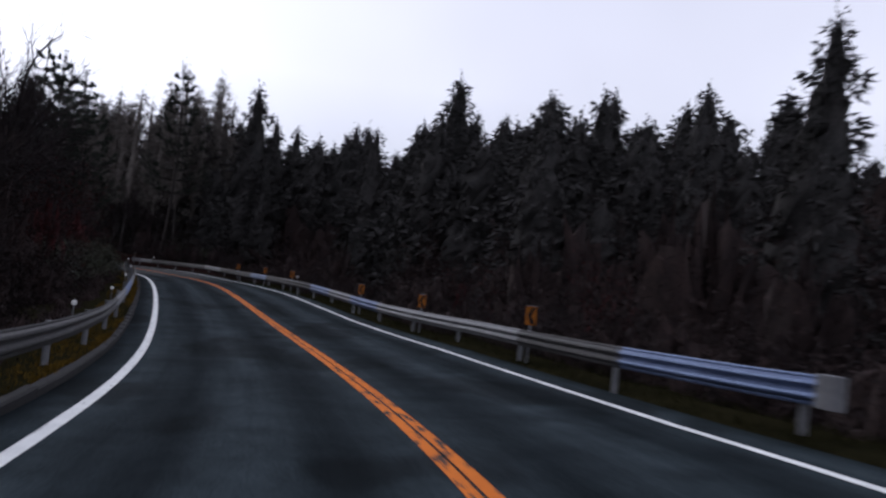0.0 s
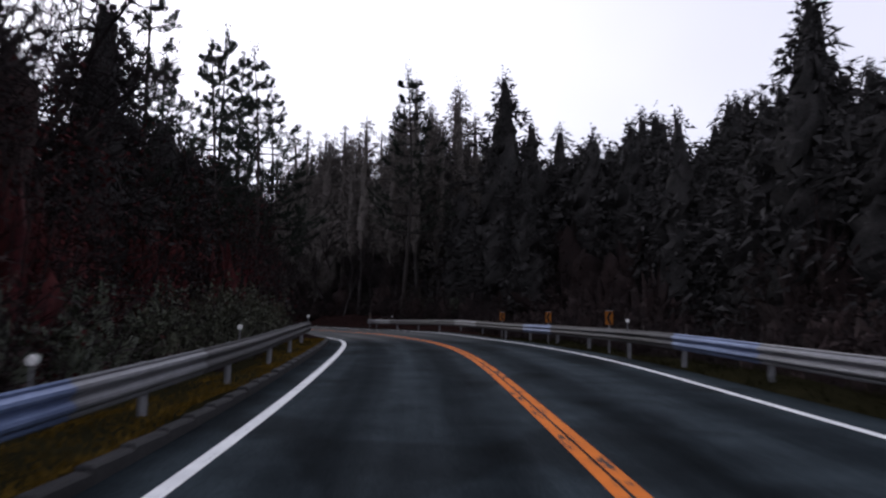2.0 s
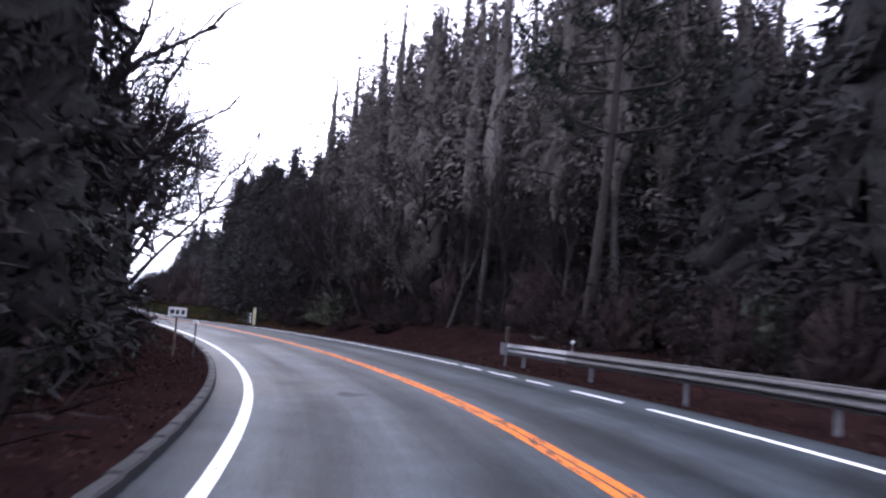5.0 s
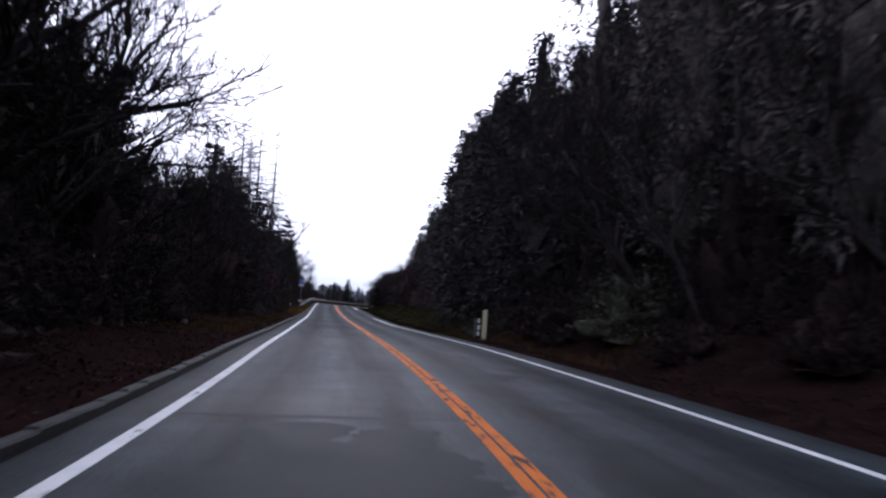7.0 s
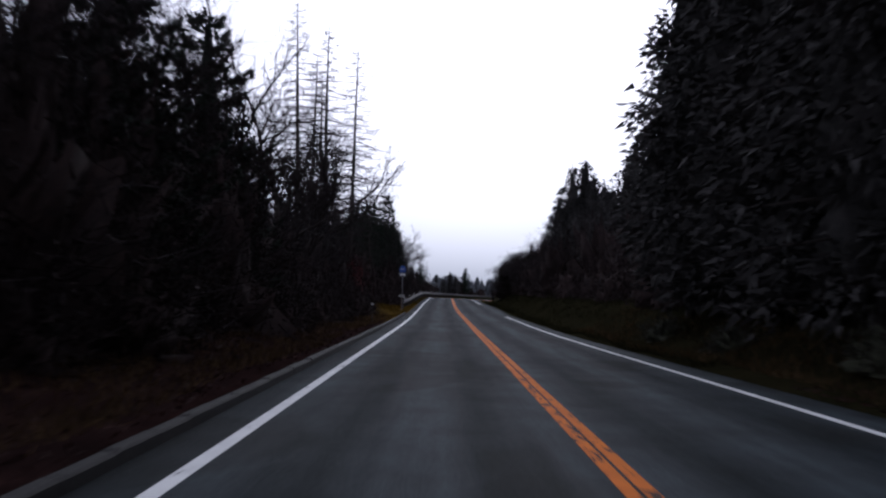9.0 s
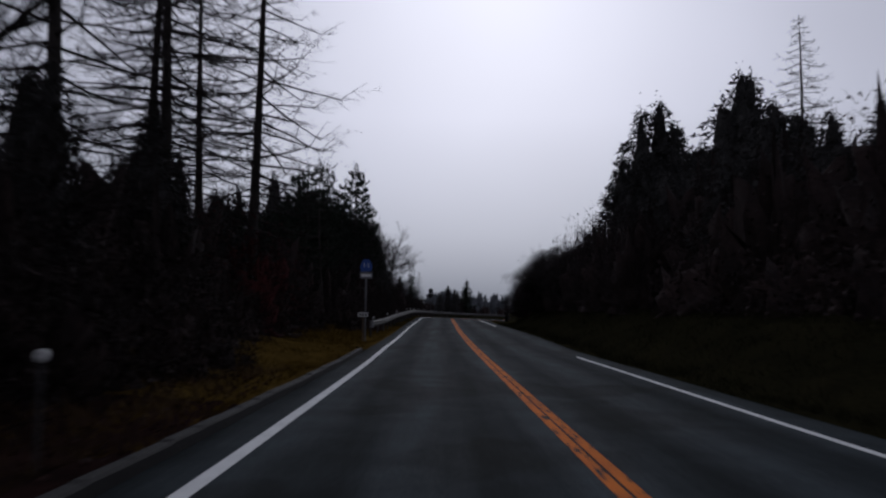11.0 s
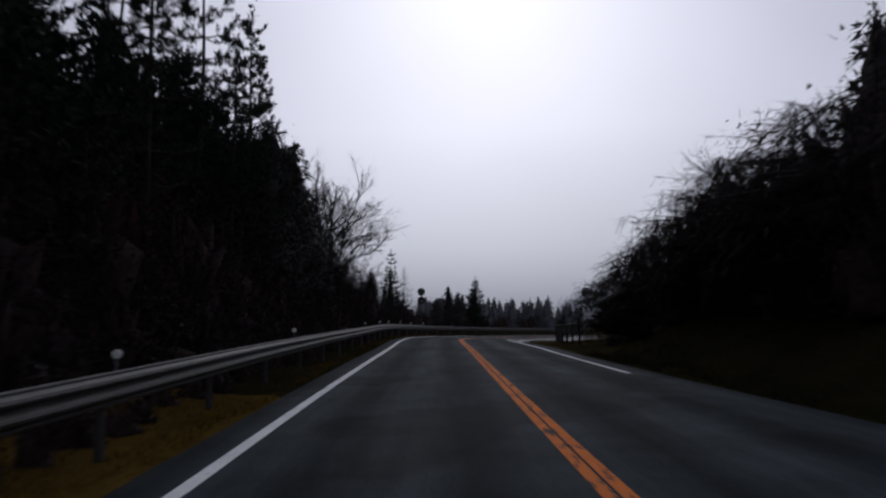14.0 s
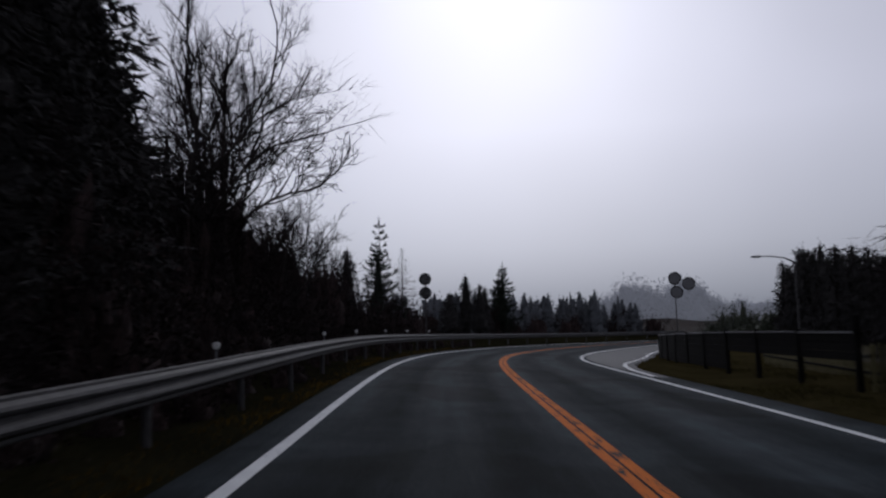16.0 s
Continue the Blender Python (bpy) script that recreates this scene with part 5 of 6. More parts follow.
def delineator(s, d, h, r=0.055, rail=False):
    root = tagged(new("delineator"), "round white reflector on a thin roadside post", "delineator", "roadside reflectors")
    part("post", pole_bm(0.014 if rail else 0.02, h + 0.2 if not rail else h - 0.62, -0.2 if not rail else 0.62), STEEL_OLD if not rail else STEEL, root)
    ring = part("housing", disc_bm(r + 0.006, 0.02, h + 0.02, 0.012), WHITE, root)
    part("reflector", disc_bm(r, 0.012, h + 0.02, -0.008), REFLECTOR, ring, "white reflector disc")
    stand(root, s, d, 0.0, 0, False)


for s_ in (27.5, 35.0, 42.7, 50.5, 58.2, 70.3):
    delineator(s_, -4.62, 0.97, 0.042, rail=True)
for s_, d_ in ((65.4, 4.15), (105.6, 5.0)):
    delineator(s_, d_, 0.92, 0.045, rail=True)
for s_ in (218.4, 230.5, 241.5, 260.8, 270.6, 276.5, 283.0, 288.0, 293.0):
    delineator(s_, -4.86, 1.03, 0.047, rail=True)
for s_, d_, h_ in ((107.3, -4.62, 1.0), (181.3, -4.85, 0.98)):
    delineator(s_, d_, h_)


def name_plate(s, d, w, h, z, label, turn=0):
    """A small plate on a post; its writing is too small to read and stands as bars."""
    root = tagged(new("roadside_plate"), label, "sign")
    part("post", pole_bm(0.028, z + 0.1, -0.1), RUST, root)
    plate = part("plate", poly_bm([(-w / 2, z), (w / 2, z), (w / 2, z + h), (-w / 2, z + h)], -0.045, -0.03), WHITE, root, "white plate with a dark border")
    for i, (a, b) in enumerate(((-0.40, -0.18), (-0.10, 0.08), (0.20, 0.38))):
        part("bar", poly_bm([(a * w, z + h * 0.25), (b * w, z + h * 0.25), (b * w, z + h * 0.72), (a * w, z + h * 0.72)], -0.052, -0.046), BLACK, plate)
    part("border", poly_bm([(-w / 2, z + h), (w / 2, z + h), (w / 2, z + h + 0.025), (-w / 2, z + h + 0.025)], -0.047, -0.028), BLACK, plate)
    stand(root, s, d, 0, turn)


name_plate(107.9, -5.1, 0.46, 0.23, 1.15, "white roadside plate on a brown post", 8)
name_plate(211.7, -4.85, 0.46, 0.19, 1.14, "small white plate with dark marks on a wooden post")


def route_sign(s, d):
    root = tagged(new("route_sign"), "blue hexagonal route sign above a grey plate on a tall pole", "road sign")
    part("pole", pole_bm(0.038, 3.8, -0.1), STEEL, root)
    hexa = [(-0.29, 3.50), (-0.17, 3.81), (-0.12, 3.84), (0.12, 3.84), (0.17, 3.81), (0.29, 3.50), (0.24, 3.27), (-0.24, 3.27)]
    shield = part("shield", poly_bm(hexa, -0.075, -0.055), BLUE, root, "blue hexagonal shield with white numerals")
    for x in (-0.09, 0.09):
        txt = bpy.data.curves.new("numeral", "FONT")
        txt.body, txt.size, txt.align_x, txt.align_y, txt.extrude = "1", 0.32, "CENTER", "CENTER", 0.002
        tmp = new("numeral", txt)
        me = bpy.data.meshes.new_from_object(tmp)
        bpy.data.objects.remove(tmp)
        me.materials.append(WHITE)
        num = new("numeral", me)
        num.parent = shield
        num.matrix_basis = pose(x, -0.079, 3.54, 90, 0, 0)
    lower = part("lower_plate", poly_bm([(-0.30, 2.93), (0.30, 2.93), (0.30, 3.24), (-0.30, 3.24)], -0.075, -0.055), GREY, root, "grey-white plate")
    part("bar", poly_bm([(-0.23, 3.02), (0.23, 3.02), (0.23, 3.14), (-0.23, 3.14)], -0.08, -0.0755), WHITE, lower)
    for z in (3.06, 3.55):
        part("clamp", box_bm(0.12, 0.09, 0.04, z, 0.006, 0, -0.02), STEEL, root)
    stand(root, s, d, 0, 4)


route_sign(213.3, -4.88)


def marker_post(s, d):
    root = tagged(new("marker_post"), "square cream marker post beside a dark board with white writing", "marker post")
    part("post", box_bm(0.20, 0.20, 1.50, -0.15, 0.012, 0.12), CREAM, root, "cream post with a worn face")
    board = part("board", box_bm(0.24, 0.05, 1.18, 0.05, 0.008, -0.16, 0.0), DARKWOOD, root, "dark board")
    for z, h in ((0.18, 0.20), (0.44, 0.22), (0.74, 0.20)):
        part("bar", box_bm(0.10, 0.008, h, z, 0, -0.15, -0.029), WHITE, board)
    part("edge_strip", box_bm(0.05, 0.055, 0.9, 0.05, 0.004, -0.31, 0.0), GREY, root)
    stand(root, s, d, 0, -18)


marker_post(149.3, 5.0)


def disc_sign(name, label, category, s, d, discs, pole, turn, face, back):
    root = tagged(new(name), label, category)
    part("pole", pole_bm(0.04, pole, -0.1), STEEL_OLD, root)
    for x, z, r in discs:
        plate = part("disc", disc_bm(r, 0.035, z, -0.06, x), back, root)
        part("face", disc_bm(r * 0.86, 0.012, z, -0.084, x), face, plate)
        part("bracket", box_bm(abs(x) + 0.06, 0.03, 0.04, z - 0.02, 0.0, x / 2, -0.02), STEEL_OLD, plate)
    stand(root, s, d, 0, turn)


MIRROR = plain("convex_mirror_glass", (0.55, 0.56, 0.58), 0.08, 1.0)
disc_sign("round_signs", "cluster of three round grey road signs on one pole", "road sign", 308.0, 7.75, ((0, 4.86, 0.43), (0.90, 4.46, 0.43), (0.10, 3.92, 0.42)), 5.0, 0, GREY, BLACK)
disc_sign("traffic_mirror", "pair of round traffic mirrors on a pole beyond the guardrail", "traffic mirror", 293.0, -5.0, ((0.0, 3.85, 0.34), (0.0, 3.1, 0.34)), 4.2, 8, MIRROR, DARKWOOD)


def street_lamp(s, d, h):
    root = tagged(new("street_lamp"), "grey street lamp with a curved arm", "street lamp")
    part("pole", pole_bm(0.07, h, -0.1, r2=0.045), STEEL_OLD, root)
    m = Mesh()
    m.tube([(0, 0, h - 0.15), (-0.5, 0, h + 0.12), (-1.2, 0, h + 0.24), (-1.7, 0, h + 0.26)], 0.035, 0.03, 8)
    m.make("arm", STEEL_OLD, root)
    head = part("lamp_head", box_bm(0.55, 0.16, 0.10, h + 0.21, 0.03, -1.95), STEEL, root, "flat lamp head")
    part("lens", box_bm(0.4, 0.12, 0.03, h + 0.185, 0.01, -1.95), WHITE, head)
    stand(root, s, d, 0, 0)


street_lamp(298.0, 14.6, 5.15)


# ---- the yard by the junction: dark fence, pickets, side road ----
def dark_fence():
    root = tagged(new("dark_fence"), "dark stained board fence with a pale capping, open at the foot", "fence")
    ends = [(s, float(np.interp(s, [264.8, 290.7], [6.05, 7.05]))) for s in np.linspace(264.8, 290.7, 10)]
    for i, (s, d) in enumerate(ends):
        x, y, z = at(s, d)
        p = part("post", box_bm(0.11, 0.11, 1.62 if i == 0 else 1.35, -0.15, 0.01), DARKWOOD, root)
        p.matrix_basis = pose(x, y, ground_z(x, y), 0, 0, heading(s))
        if i + 1 < len(ends):
            s2, d2 = ends[i + 1]
            a, b = Vector(at(s, d)), Vector(at(s2, d2))
            a.z, b.z = ground_z(a.x, a.y), ground_z(b.x, b.y)
            ln, mid = (b - a).length, (a + b) / 2
            turn = math.degrees(math.atan2(b.y - a.y, b.x - a.x))
            boards = [(0.955, 0.165, 0.05), (0.78, 0.17, 0.04), (0.605, 0.17, 0.04)] + ([(0.43, 0.17, 0.04), (0.255, 0.17, 0.04), (0.08, 0.17, 0.04)] if s > 271 else [])
            for z0, h, t in boards:
                q = part("board", box_bm(ln, t, h, z0, 0.006), DARKWOOD, root)
                q.matrix_basis = pose(mid.x, mid.y, mid.z, 0, 0, turn)
            q = part("capping_rail", box_bm(ln, 0.10, 0.035, 1.125, 0.008), STEEL, root, "pale metal capping")
            q.matrix_basis = pose(mid.x, mid.y, mid.z, 0, 0, turn)


def picket_fence(a, b, n, height, label):
    """A straight run of stakes on two rails between two points s, d."""
    root = tagged(new("picket_fence"), label, "fence", "picket fences of the yard")
    a, b = Vector(at(*a)), Vector(at(*b))
    turn = math.degrees(math.atan2(b.y - a.y, b.x - a.x))
    p = part("picket", poly_bm([(-0.04, -0.05), (0.04, -0.05), (0.04, height - 0.07), (0, height), (-0.04, height - 0.07)], -0.012, 0.012), PALEWOOD, root)
    me, rng = p.data, random.Random(n)
    for i in range(n):
        if i:
            p = new("picket", me)
            p.parent = root
        q = a.lerp(b, (i + 0.5) / n)
        p.matrix_basis = pose(q.x, q.y, ground_z(q.x, q.y) + rng.uniform(-0.02, 0.02), 0, rng.uniform(-1.5, 1.5), turn)
    mid, ln = (a + b) / 2, (b - a).length
    for z in (0.2, height - 0.25):
        q = part("rail", box_bm(ln, 0.03, 0.06, z, 0.004), DARKWOOD, root, "dark rail")
        q.matrix_basis = pose(mid.x, mid.y, ground_z(mid.x, mid.y), 0, 0, turn) @ pose(0, 0.03, 0)


dark_fence()
picket_fence((264.8, 6.25), (265.6, 11.2), 34, 0.95, "low fence of pale weathered stakes on dark rails")
picket_fence((267.0, 7.6), (280.5, 9.6), 52, 0.80, "low fence of pale weathered stakes behind the dark fence")


def side_road():
    """The side road leaves the bend at a shallow angle past the end of the fence."""
    sweep("side_road", 270, 330, lambda q: [(np.full(len(q), 3.5), np.full(len(q), 0.004)), (mouth(q) - 0.1, np.full(len(q), 0.004)), (mouth(q), np.full(len(q), -0.12))], SIDE_ASPHALT, kind="structure", label="pale damp side road joining at the bend", category="road")
    sweep("edge_line_9", 270.4, 330, lambda q: [(np.maximum(3.3, mouth(q) - 0.42) + k, np.full(len(q), 0.009)) for k in (-0.07, 0.07)], WHITE_PAINT, step=0.8, kind="structure", label="white edge line curving into the side road", category="road marking")


SIDE_ASPHALT = mat("pale_damp_asphalt", (0.028, 0.030, 0.033), (0.055, 0.057, 0.062), 0.8, 0.7, 0.3, spec=0.2, fine=40, dist=0.008)
side_road()


# ---- hills far off, the mist put into their colour and glow ----
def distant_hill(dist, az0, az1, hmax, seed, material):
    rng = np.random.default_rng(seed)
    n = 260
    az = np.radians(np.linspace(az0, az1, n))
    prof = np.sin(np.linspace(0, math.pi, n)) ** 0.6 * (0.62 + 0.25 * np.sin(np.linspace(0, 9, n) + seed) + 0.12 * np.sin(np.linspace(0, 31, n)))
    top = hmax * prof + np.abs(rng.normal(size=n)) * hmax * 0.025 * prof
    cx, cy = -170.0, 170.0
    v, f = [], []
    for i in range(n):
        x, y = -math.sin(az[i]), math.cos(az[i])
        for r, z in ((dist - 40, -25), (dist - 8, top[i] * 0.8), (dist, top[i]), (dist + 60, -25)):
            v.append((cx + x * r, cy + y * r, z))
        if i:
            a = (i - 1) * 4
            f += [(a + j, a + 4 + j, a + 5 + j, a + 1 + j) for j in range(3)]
    obj("distant_hill", v, f, material, smooth_faces=True, kind="structure", label="wooded hill with mist painted into its grey colour", category="backdrop")


distant_hill(330, 22, 56, 12, 3, painted_mist_mat("near_hill_painted_mist", (0.18, 0.187, 0.21)))
distant_hill(430, -8, 52, 22, 8, painted_mist_mat("far_hill_painted_mist", (0.20, 0.207, 0.232)))


# ---- woods along the road ----
def woods():
    # first bend, outer side: thicket below the rail, wooded slope behind it
    band(BROWN, 14, 96, 6.2, 8.6, 3.0, 1, 1.7, 2.6, 2.9, 101, 5.6)
    band(UNDERWOOD, 16, 100, 9.5, 13, 5.2, 1, 2.8, 4.4, 3.1, 102, 8)
    band(UNDERWOOD, 10, 100, 12, 22, 3.6, 2, 3.2, 5.2, 3.1, 1102, 8)
    band(UNDERWOOD, 16, 100, 9, 14, 14, 1, 2.5, 4.0, 3.1, 103, 8)
    band(REDS, 26, 66, 12, 17, 5.0, 1, 4.4, 6.0, 6.0, 104, 8)
    band(UNDERTREES, 22, 100, 13.5, 20, 5.0, 1, 5.0, 7.5, 9.5, 4107, 9)
    band(UNDERTREES, 40, 78, 22, 42, 4.6, 3, 5.5, 7.0, 9.5, 4108, 14)
    band(FAR_CEDARS, 10, 58, 22, 30, 9.0, 1, 6.0, 8.6, 12, 105, 16)
    band(FAR_CEDARS, 58, 78, 20, 30, 6.0, 2, 8.5, 11.0, 12, 4105, 16)
    band(UNDERTREES, 44, 84, 17, 26, 4.6, 2, 6.5, 8.5, 9.5, 6107, 14)
    band(FAR_CEDARS, 78, 104, 18, 30, 3.6, 3, 9.5, 12.0, 12, 4106, 16)
    band(FAR_CEDARS, 5, 74, 30, 50, 4.6, 3, 5.0, 7.0, 12, 1105, 16)
    band(FAR_CEDARS, 74, 95, 30, 50, 4.0, 3, 8.5, 12.0, 12, 5105, 16)
    band(FAR_CEDARS, 95, 112, 28, 50, 4.0, 3, 8.0, 10.5, 12, 5106, 16)
    band(FAR_CEDARS, 100, 140, 34, 64, 4.4, 4, 11, 13.5, 12, 2105, 16)
    band(FAR_CEDARS, 84, 112, 20, 34, 4.0, 2, 9.5, 11.5, 12, 2106, 12)
    band(FAR_CEDARS, 58, 74, 22, 34, 3.4, 2, 8.5, 10.5, 12, 2107, 16)
    band(FAR_CEDARS, 77, 90, 25, 37, 3.0, 3, 11.0, 13.0, 12, 3108, 16)
    band(UNDERTREES, 70, 100, 18, 34, 4.5, 3, 7.5, 9.5, 9.5, 3107, 16)
    band(UNDERWOOD, 84, 112, 12, 22, 3.4, 2, 3.5, 5.5, 3.1, 2107, 9)
    band(UNDERTREES, 6, 120, 26, 50, 7.0, 3, 6.5, 8.5, 9.5, 2108, 16)
    band(UNDERTREES, 96, 170, 19, 44, 7.0, 3, 5.5, 7.5, 9.5, 2109, 12)
    band(FAR_CEDARS, 95, 112, 17, 36, 3.2, 4, 12.6, 14.8, 12, 7105, 15)
    band(FAR_CEDARS, 80, 95, 19, 36, 3.4, 4, 12.6, 14.6, 12, 7106, 15)
    band(FAR_CEDARS, 114, 132, 13, 26, 3.2, 3, 14.0, 16.5, 12, 7107, 12)
    band(UNDERTREES, 96, 128, 14, 24, 4.2, 2, 8.5, 10.5, 9.5, 7108, 12)
    band(FAR_CEDARS, 64, 92, 17, 32, 3.4, 3, 13.6, 16.0, 12, 8105, 15)
    band(FAR_CEDARS, 66, 90, 33, 44, 3.8, 2, 11.0, 13.0, 12, 8106, 15)
    band(FAR_CEDARS, 99, 110, 14.5, 24, 2.8, 3, 13.6, 15.4, 12, 8107, 12)
    # inner side
    band(OLIVE, 60, 80, -5.9, -7.6, 1.9, 2, 1.5, 2.2, 2.6, 7109, 5.5)
    band(BROWN, 12, 80, -6.4, -8.6, 3.0, 1, 1.8, 2.8, 2.9, 111, 5.8)
    band(GREEN, 54, 84, -6.6, -8.0, 2.6, 1, 1.6, 2.4, 3.0, 112, 5.8)
    band(UNDERWOOD, 12, 84, -9.5, -12, 5.0, 1, 3.0, 4.5, 3.1, 113, 8)
    band(UNDERWOOD, 8, 100, -12, -22, 3.8, 2, 3.2, 5.0, 3.1, 1113, 10)
    band(UNDERTREES, 8, 120, -17, -34, 7.0, 2, 8, 10.5, 9.5, 2110, 12)
    band(UNDERWOOD, 14, 76, -5.4, -6.2, 1.3, 1, 0.7, 1.2, 3.1, 2111, 5.0)
    band(UNDERWOOD, 224, 304, -5.2, -5.9, 1.2, 1, 0.7, 1.1, 3.1, 2112, 5.0)
    band(UNDERTREES, 48, 74, -12.5, -16.5, 3.4, 1, 9.5, 10.8, 9.5, 3114, 9)
    band(REDS, 56, 86, -7.8, -10, 2.8, 1, 5.2, 7.0, 6.0, 114, 7.2)
    band(CEDARS, 78, 92, -8.6, -12, 2.8, 2, 9.0, 10.4, 12, 4114, 8)
    band(REDS, 72, 90, -7.4, -8.4, 3.0, 1, 5.8, 6.6, 6.0, 4115, 7)
    band(UNDERTREES, 80, 106, -9.5, -16, 4.0, 2, 6.8, 8.2, 9.5, 4116, 8.5)
    band(TALL_BROWN, 36, 56, -8.2, -10.5, 3.4, 1, 5.0, 6.6, 6.0, 2114, 7.2)
    band(CEDARS, 10, 56, -11, -15, 4.5, 1, 8.5, 10.5, 12, 115, 9)
    band(CEDARS, 56, 80, -9.5, -14, 3.6, 1, 9.5, 11.5, 12, 116, 8.2)
    band(FAR_CEDARS, 5, 100, -15, -30, 5.4, 2, 10, 12.5, 12, 1116, 9)
    band(FINE_BARES, 34, 76, -11, -15, 6, 1, 8.5, 10.5, 6.7, 117, 9)
    # second bend, outer side: tall plantation, then dense cedars close to the road
    band(PLANTATION, 112, 148, 8.8, 20, 3.1, 4, 17.0, 20.5, 16, 121, 8.3)
    band(PLANTATION_EDGE, 126, 146, 8.8, 13.5, 2.9, 2, 16.5, 19.5, 17, 4121, 8.3)
    band(PLANTATION, 110, 127, 11, 20, 3.6, 2, 20.0, 22.0, 16, 2121, 10)
    band(CEDARS, 98, 112, 12.5, 20, 3.2, 2, 11.5, 14.0, 12, 1120, 11)
    band(UNDERTREES, 94, 118, 13, 22, 4.2, 2, 6.0, 7.5, 9.5, 6120, 11)
    band(FAR_CEDARS, 108, 132, 30, 50, 3.8, 3, 8.5, 10.5, 12, 6121, 12)
    band(FAR_CEDARS, 96, 160, 19, 36, 3.6, 3, 8.0, 10.0, 12, 1121, 8.5)
    band(FAR_CEDARS, 114, 150, 24, 34, 4.2, 2, 12.0, 15.0, 12, 7121, 12)
    band(FAR_CEDARS, 110, 152, 21, 28, 2.6, 2, 6.4, 8.0, 12, 5121, 12)
    band(UNDERTREES, 104, 160, 17, 26, 4.6, 2, 6.0, 7.5, 9.5, 5109, 12)
    band(UNDERWOOD, 96, 160, 11, 24, 3.6, 2, 3.0, 5.0, 3.1, 1122, 8.5)
    band(BROWN, 96, 150, 7.8, 10.0, 2.8, 1, 2.0, 3.6, 2.9, 122, 7)
    band(TALL_BROWN, 114, 150, 8.6, 11, 4.2, 1, 4.5, 6.5, 6.0, 2122, 7.4)
    band(GREEN, 104, 146, 9.5, 12, 7, 1, 2.2, 3.4, 3.0, 123, 7)
    band(PALE_BARES, 108, 148, 7.8, 9.5, 5, 1, 9, 12, 9, 124, 7.0)
    band(NEAR_CEDARS, 147, 173, 7.0, 9.5, 2.7, 1, 12.4, 14.2, 12, 125, 6.4)
    band(CEDARS, 147, 173, 9.5, 12.5, 2.7, 2, 12.4, 14.4, 12, 1125, 6.0)
    # second bend, inner side
    band(GREEN, 88, 116, -7.6, -8.8, 2.6, 1, 3.6, 5.2, 3.0, 131, 7.0)
    band(BROWN, 92, 176, -7.0, -8.8, 3.2, 1, 2.2, 3.6, 2.9, 132, 6.2)
    band(CEDARS, 93, 103.5, -7.8, -11, 2.6, 2, 9.0, 11.5, 12, 133, 7.2)
    band(CEDARS, 106, 146, -10.5, -14, 3.4, 1, 7.5, 9.5, 12, 134, 9)
    band(WIDE_BARES, 160, 176, -8.4, -9.8, 8.0, 1, 7.5, 8.6, 8.7, 1136, 7.4)
    band(FAR_CEDARS, 92, 170, -13, -26, 4.6, 2, 9, 11.5, 12, 1134, 9)
    band(UNDERWOOD, 92, 170, -10, -20, 3.6, 2, 3.5, 5.5, 3.1, 1135, 9)
    band(TALL_BROWN, 112, 152, -8.4, -10.5, 3.4, 1, 4.8, 6.6, 6.0, 135, 7.4)
    band(TALL_BROWN, 152, 171, -7.6, -9.4, 2.8, 1, 6.0, 7.8, 6.0, 1235, 7.0)
    band(TALL_BROWN, 171, 194, -8.0, -9.6, 2.8, 1, 2.8, 4.0, 6.0, 2235, 7.0)
    band(SPRUCES, 156, 169, -10.5, -13.0, 4.0, 1, 7.0, 8.6, 10.5, 1236, 8.4)
    band(REDS, 132, 164, -8.4, -10, 12, 1, 4.2, 5.0, 6.0, 136, 7)
    band(FINE_BARES, 132, 176, -8.0, -10.0, 6, 1, 7.5, 10.0, 7, 137, 7)
    # the straight, right: grass bank, thicket, conifers behind
    band(UNDERWOOD, 176, 216, 8.6, 10.5, 2.6, 1, 2.8, 4.2, 3.1, 141, 8)
    band(CEDARS, 188, 206, 11.5, 14.5, 2.4, 2, 5.8, 7.0, 12, 2141, 9)
    band(CEDARS, 206, 222, 11.0, 14.5, 2.4, 2, 7.2, 8.6, 12, 5141, 9)
    band(UNDERWOOD, 163, 262, 11, 22, 3.6, 2, 4.0, 6.0, 3.1, 1141, 9.5)
    band(UNDERTREES, 205, 224, 10.5, 14, 3.4, 1, 5.5, 7.0, 9.5, 1142, 9)
    band(FAR_CEDARS, 166, 214, 18, 36, 5.0, 3, 7.0, 10.0, 12, 142, 12)
    band(FAR_CEDARS, 214, 262, 18, 40, 5.0, 3, 11.0, 15.0, 12, 143, 12)
    band(TALL_BROWN, 214, 260, 7.9, 8.8, 3.2, 1, 4.4, 5.6, 6.0, 144, 6.8)
    band(UNDERTREES, 247, 261, 9.0, 11.5, 2.4, 2, 3.4, 4.4, 9.5, 2144, 7.4)
    band(UNDERTREES, 180, 212, 10.2, 12, 3.0, 1, 5.0, 6.5, 9.5, 2145, 8)
    band(UNDERTREES, 210, 256, 10.0, 12.0, 3.0, 1, 5.8, 7.2, 9.5, 145, 7.2)
    band(BARES, 216, 258, 8.8, 11, 7, 1, 5.4, 6.6, 8.6, 146, 7.2)
    # the straight, left
    band(UNDERTREES, 192, 220, -8.6, -10.4, 2.4, 1, 3.8, 4.8, 9.5, 151, 7.4)
    band(SPRUCES, 198, 224, -11, -14, 3.0, 1, 5.4, 7.0, 10.5, 2151, 9)
    band(BROWN, 166, 192, -6.0, -7.0, 2.4, 1, 1.5, 2.5, 2.9, 2152, 5.4)
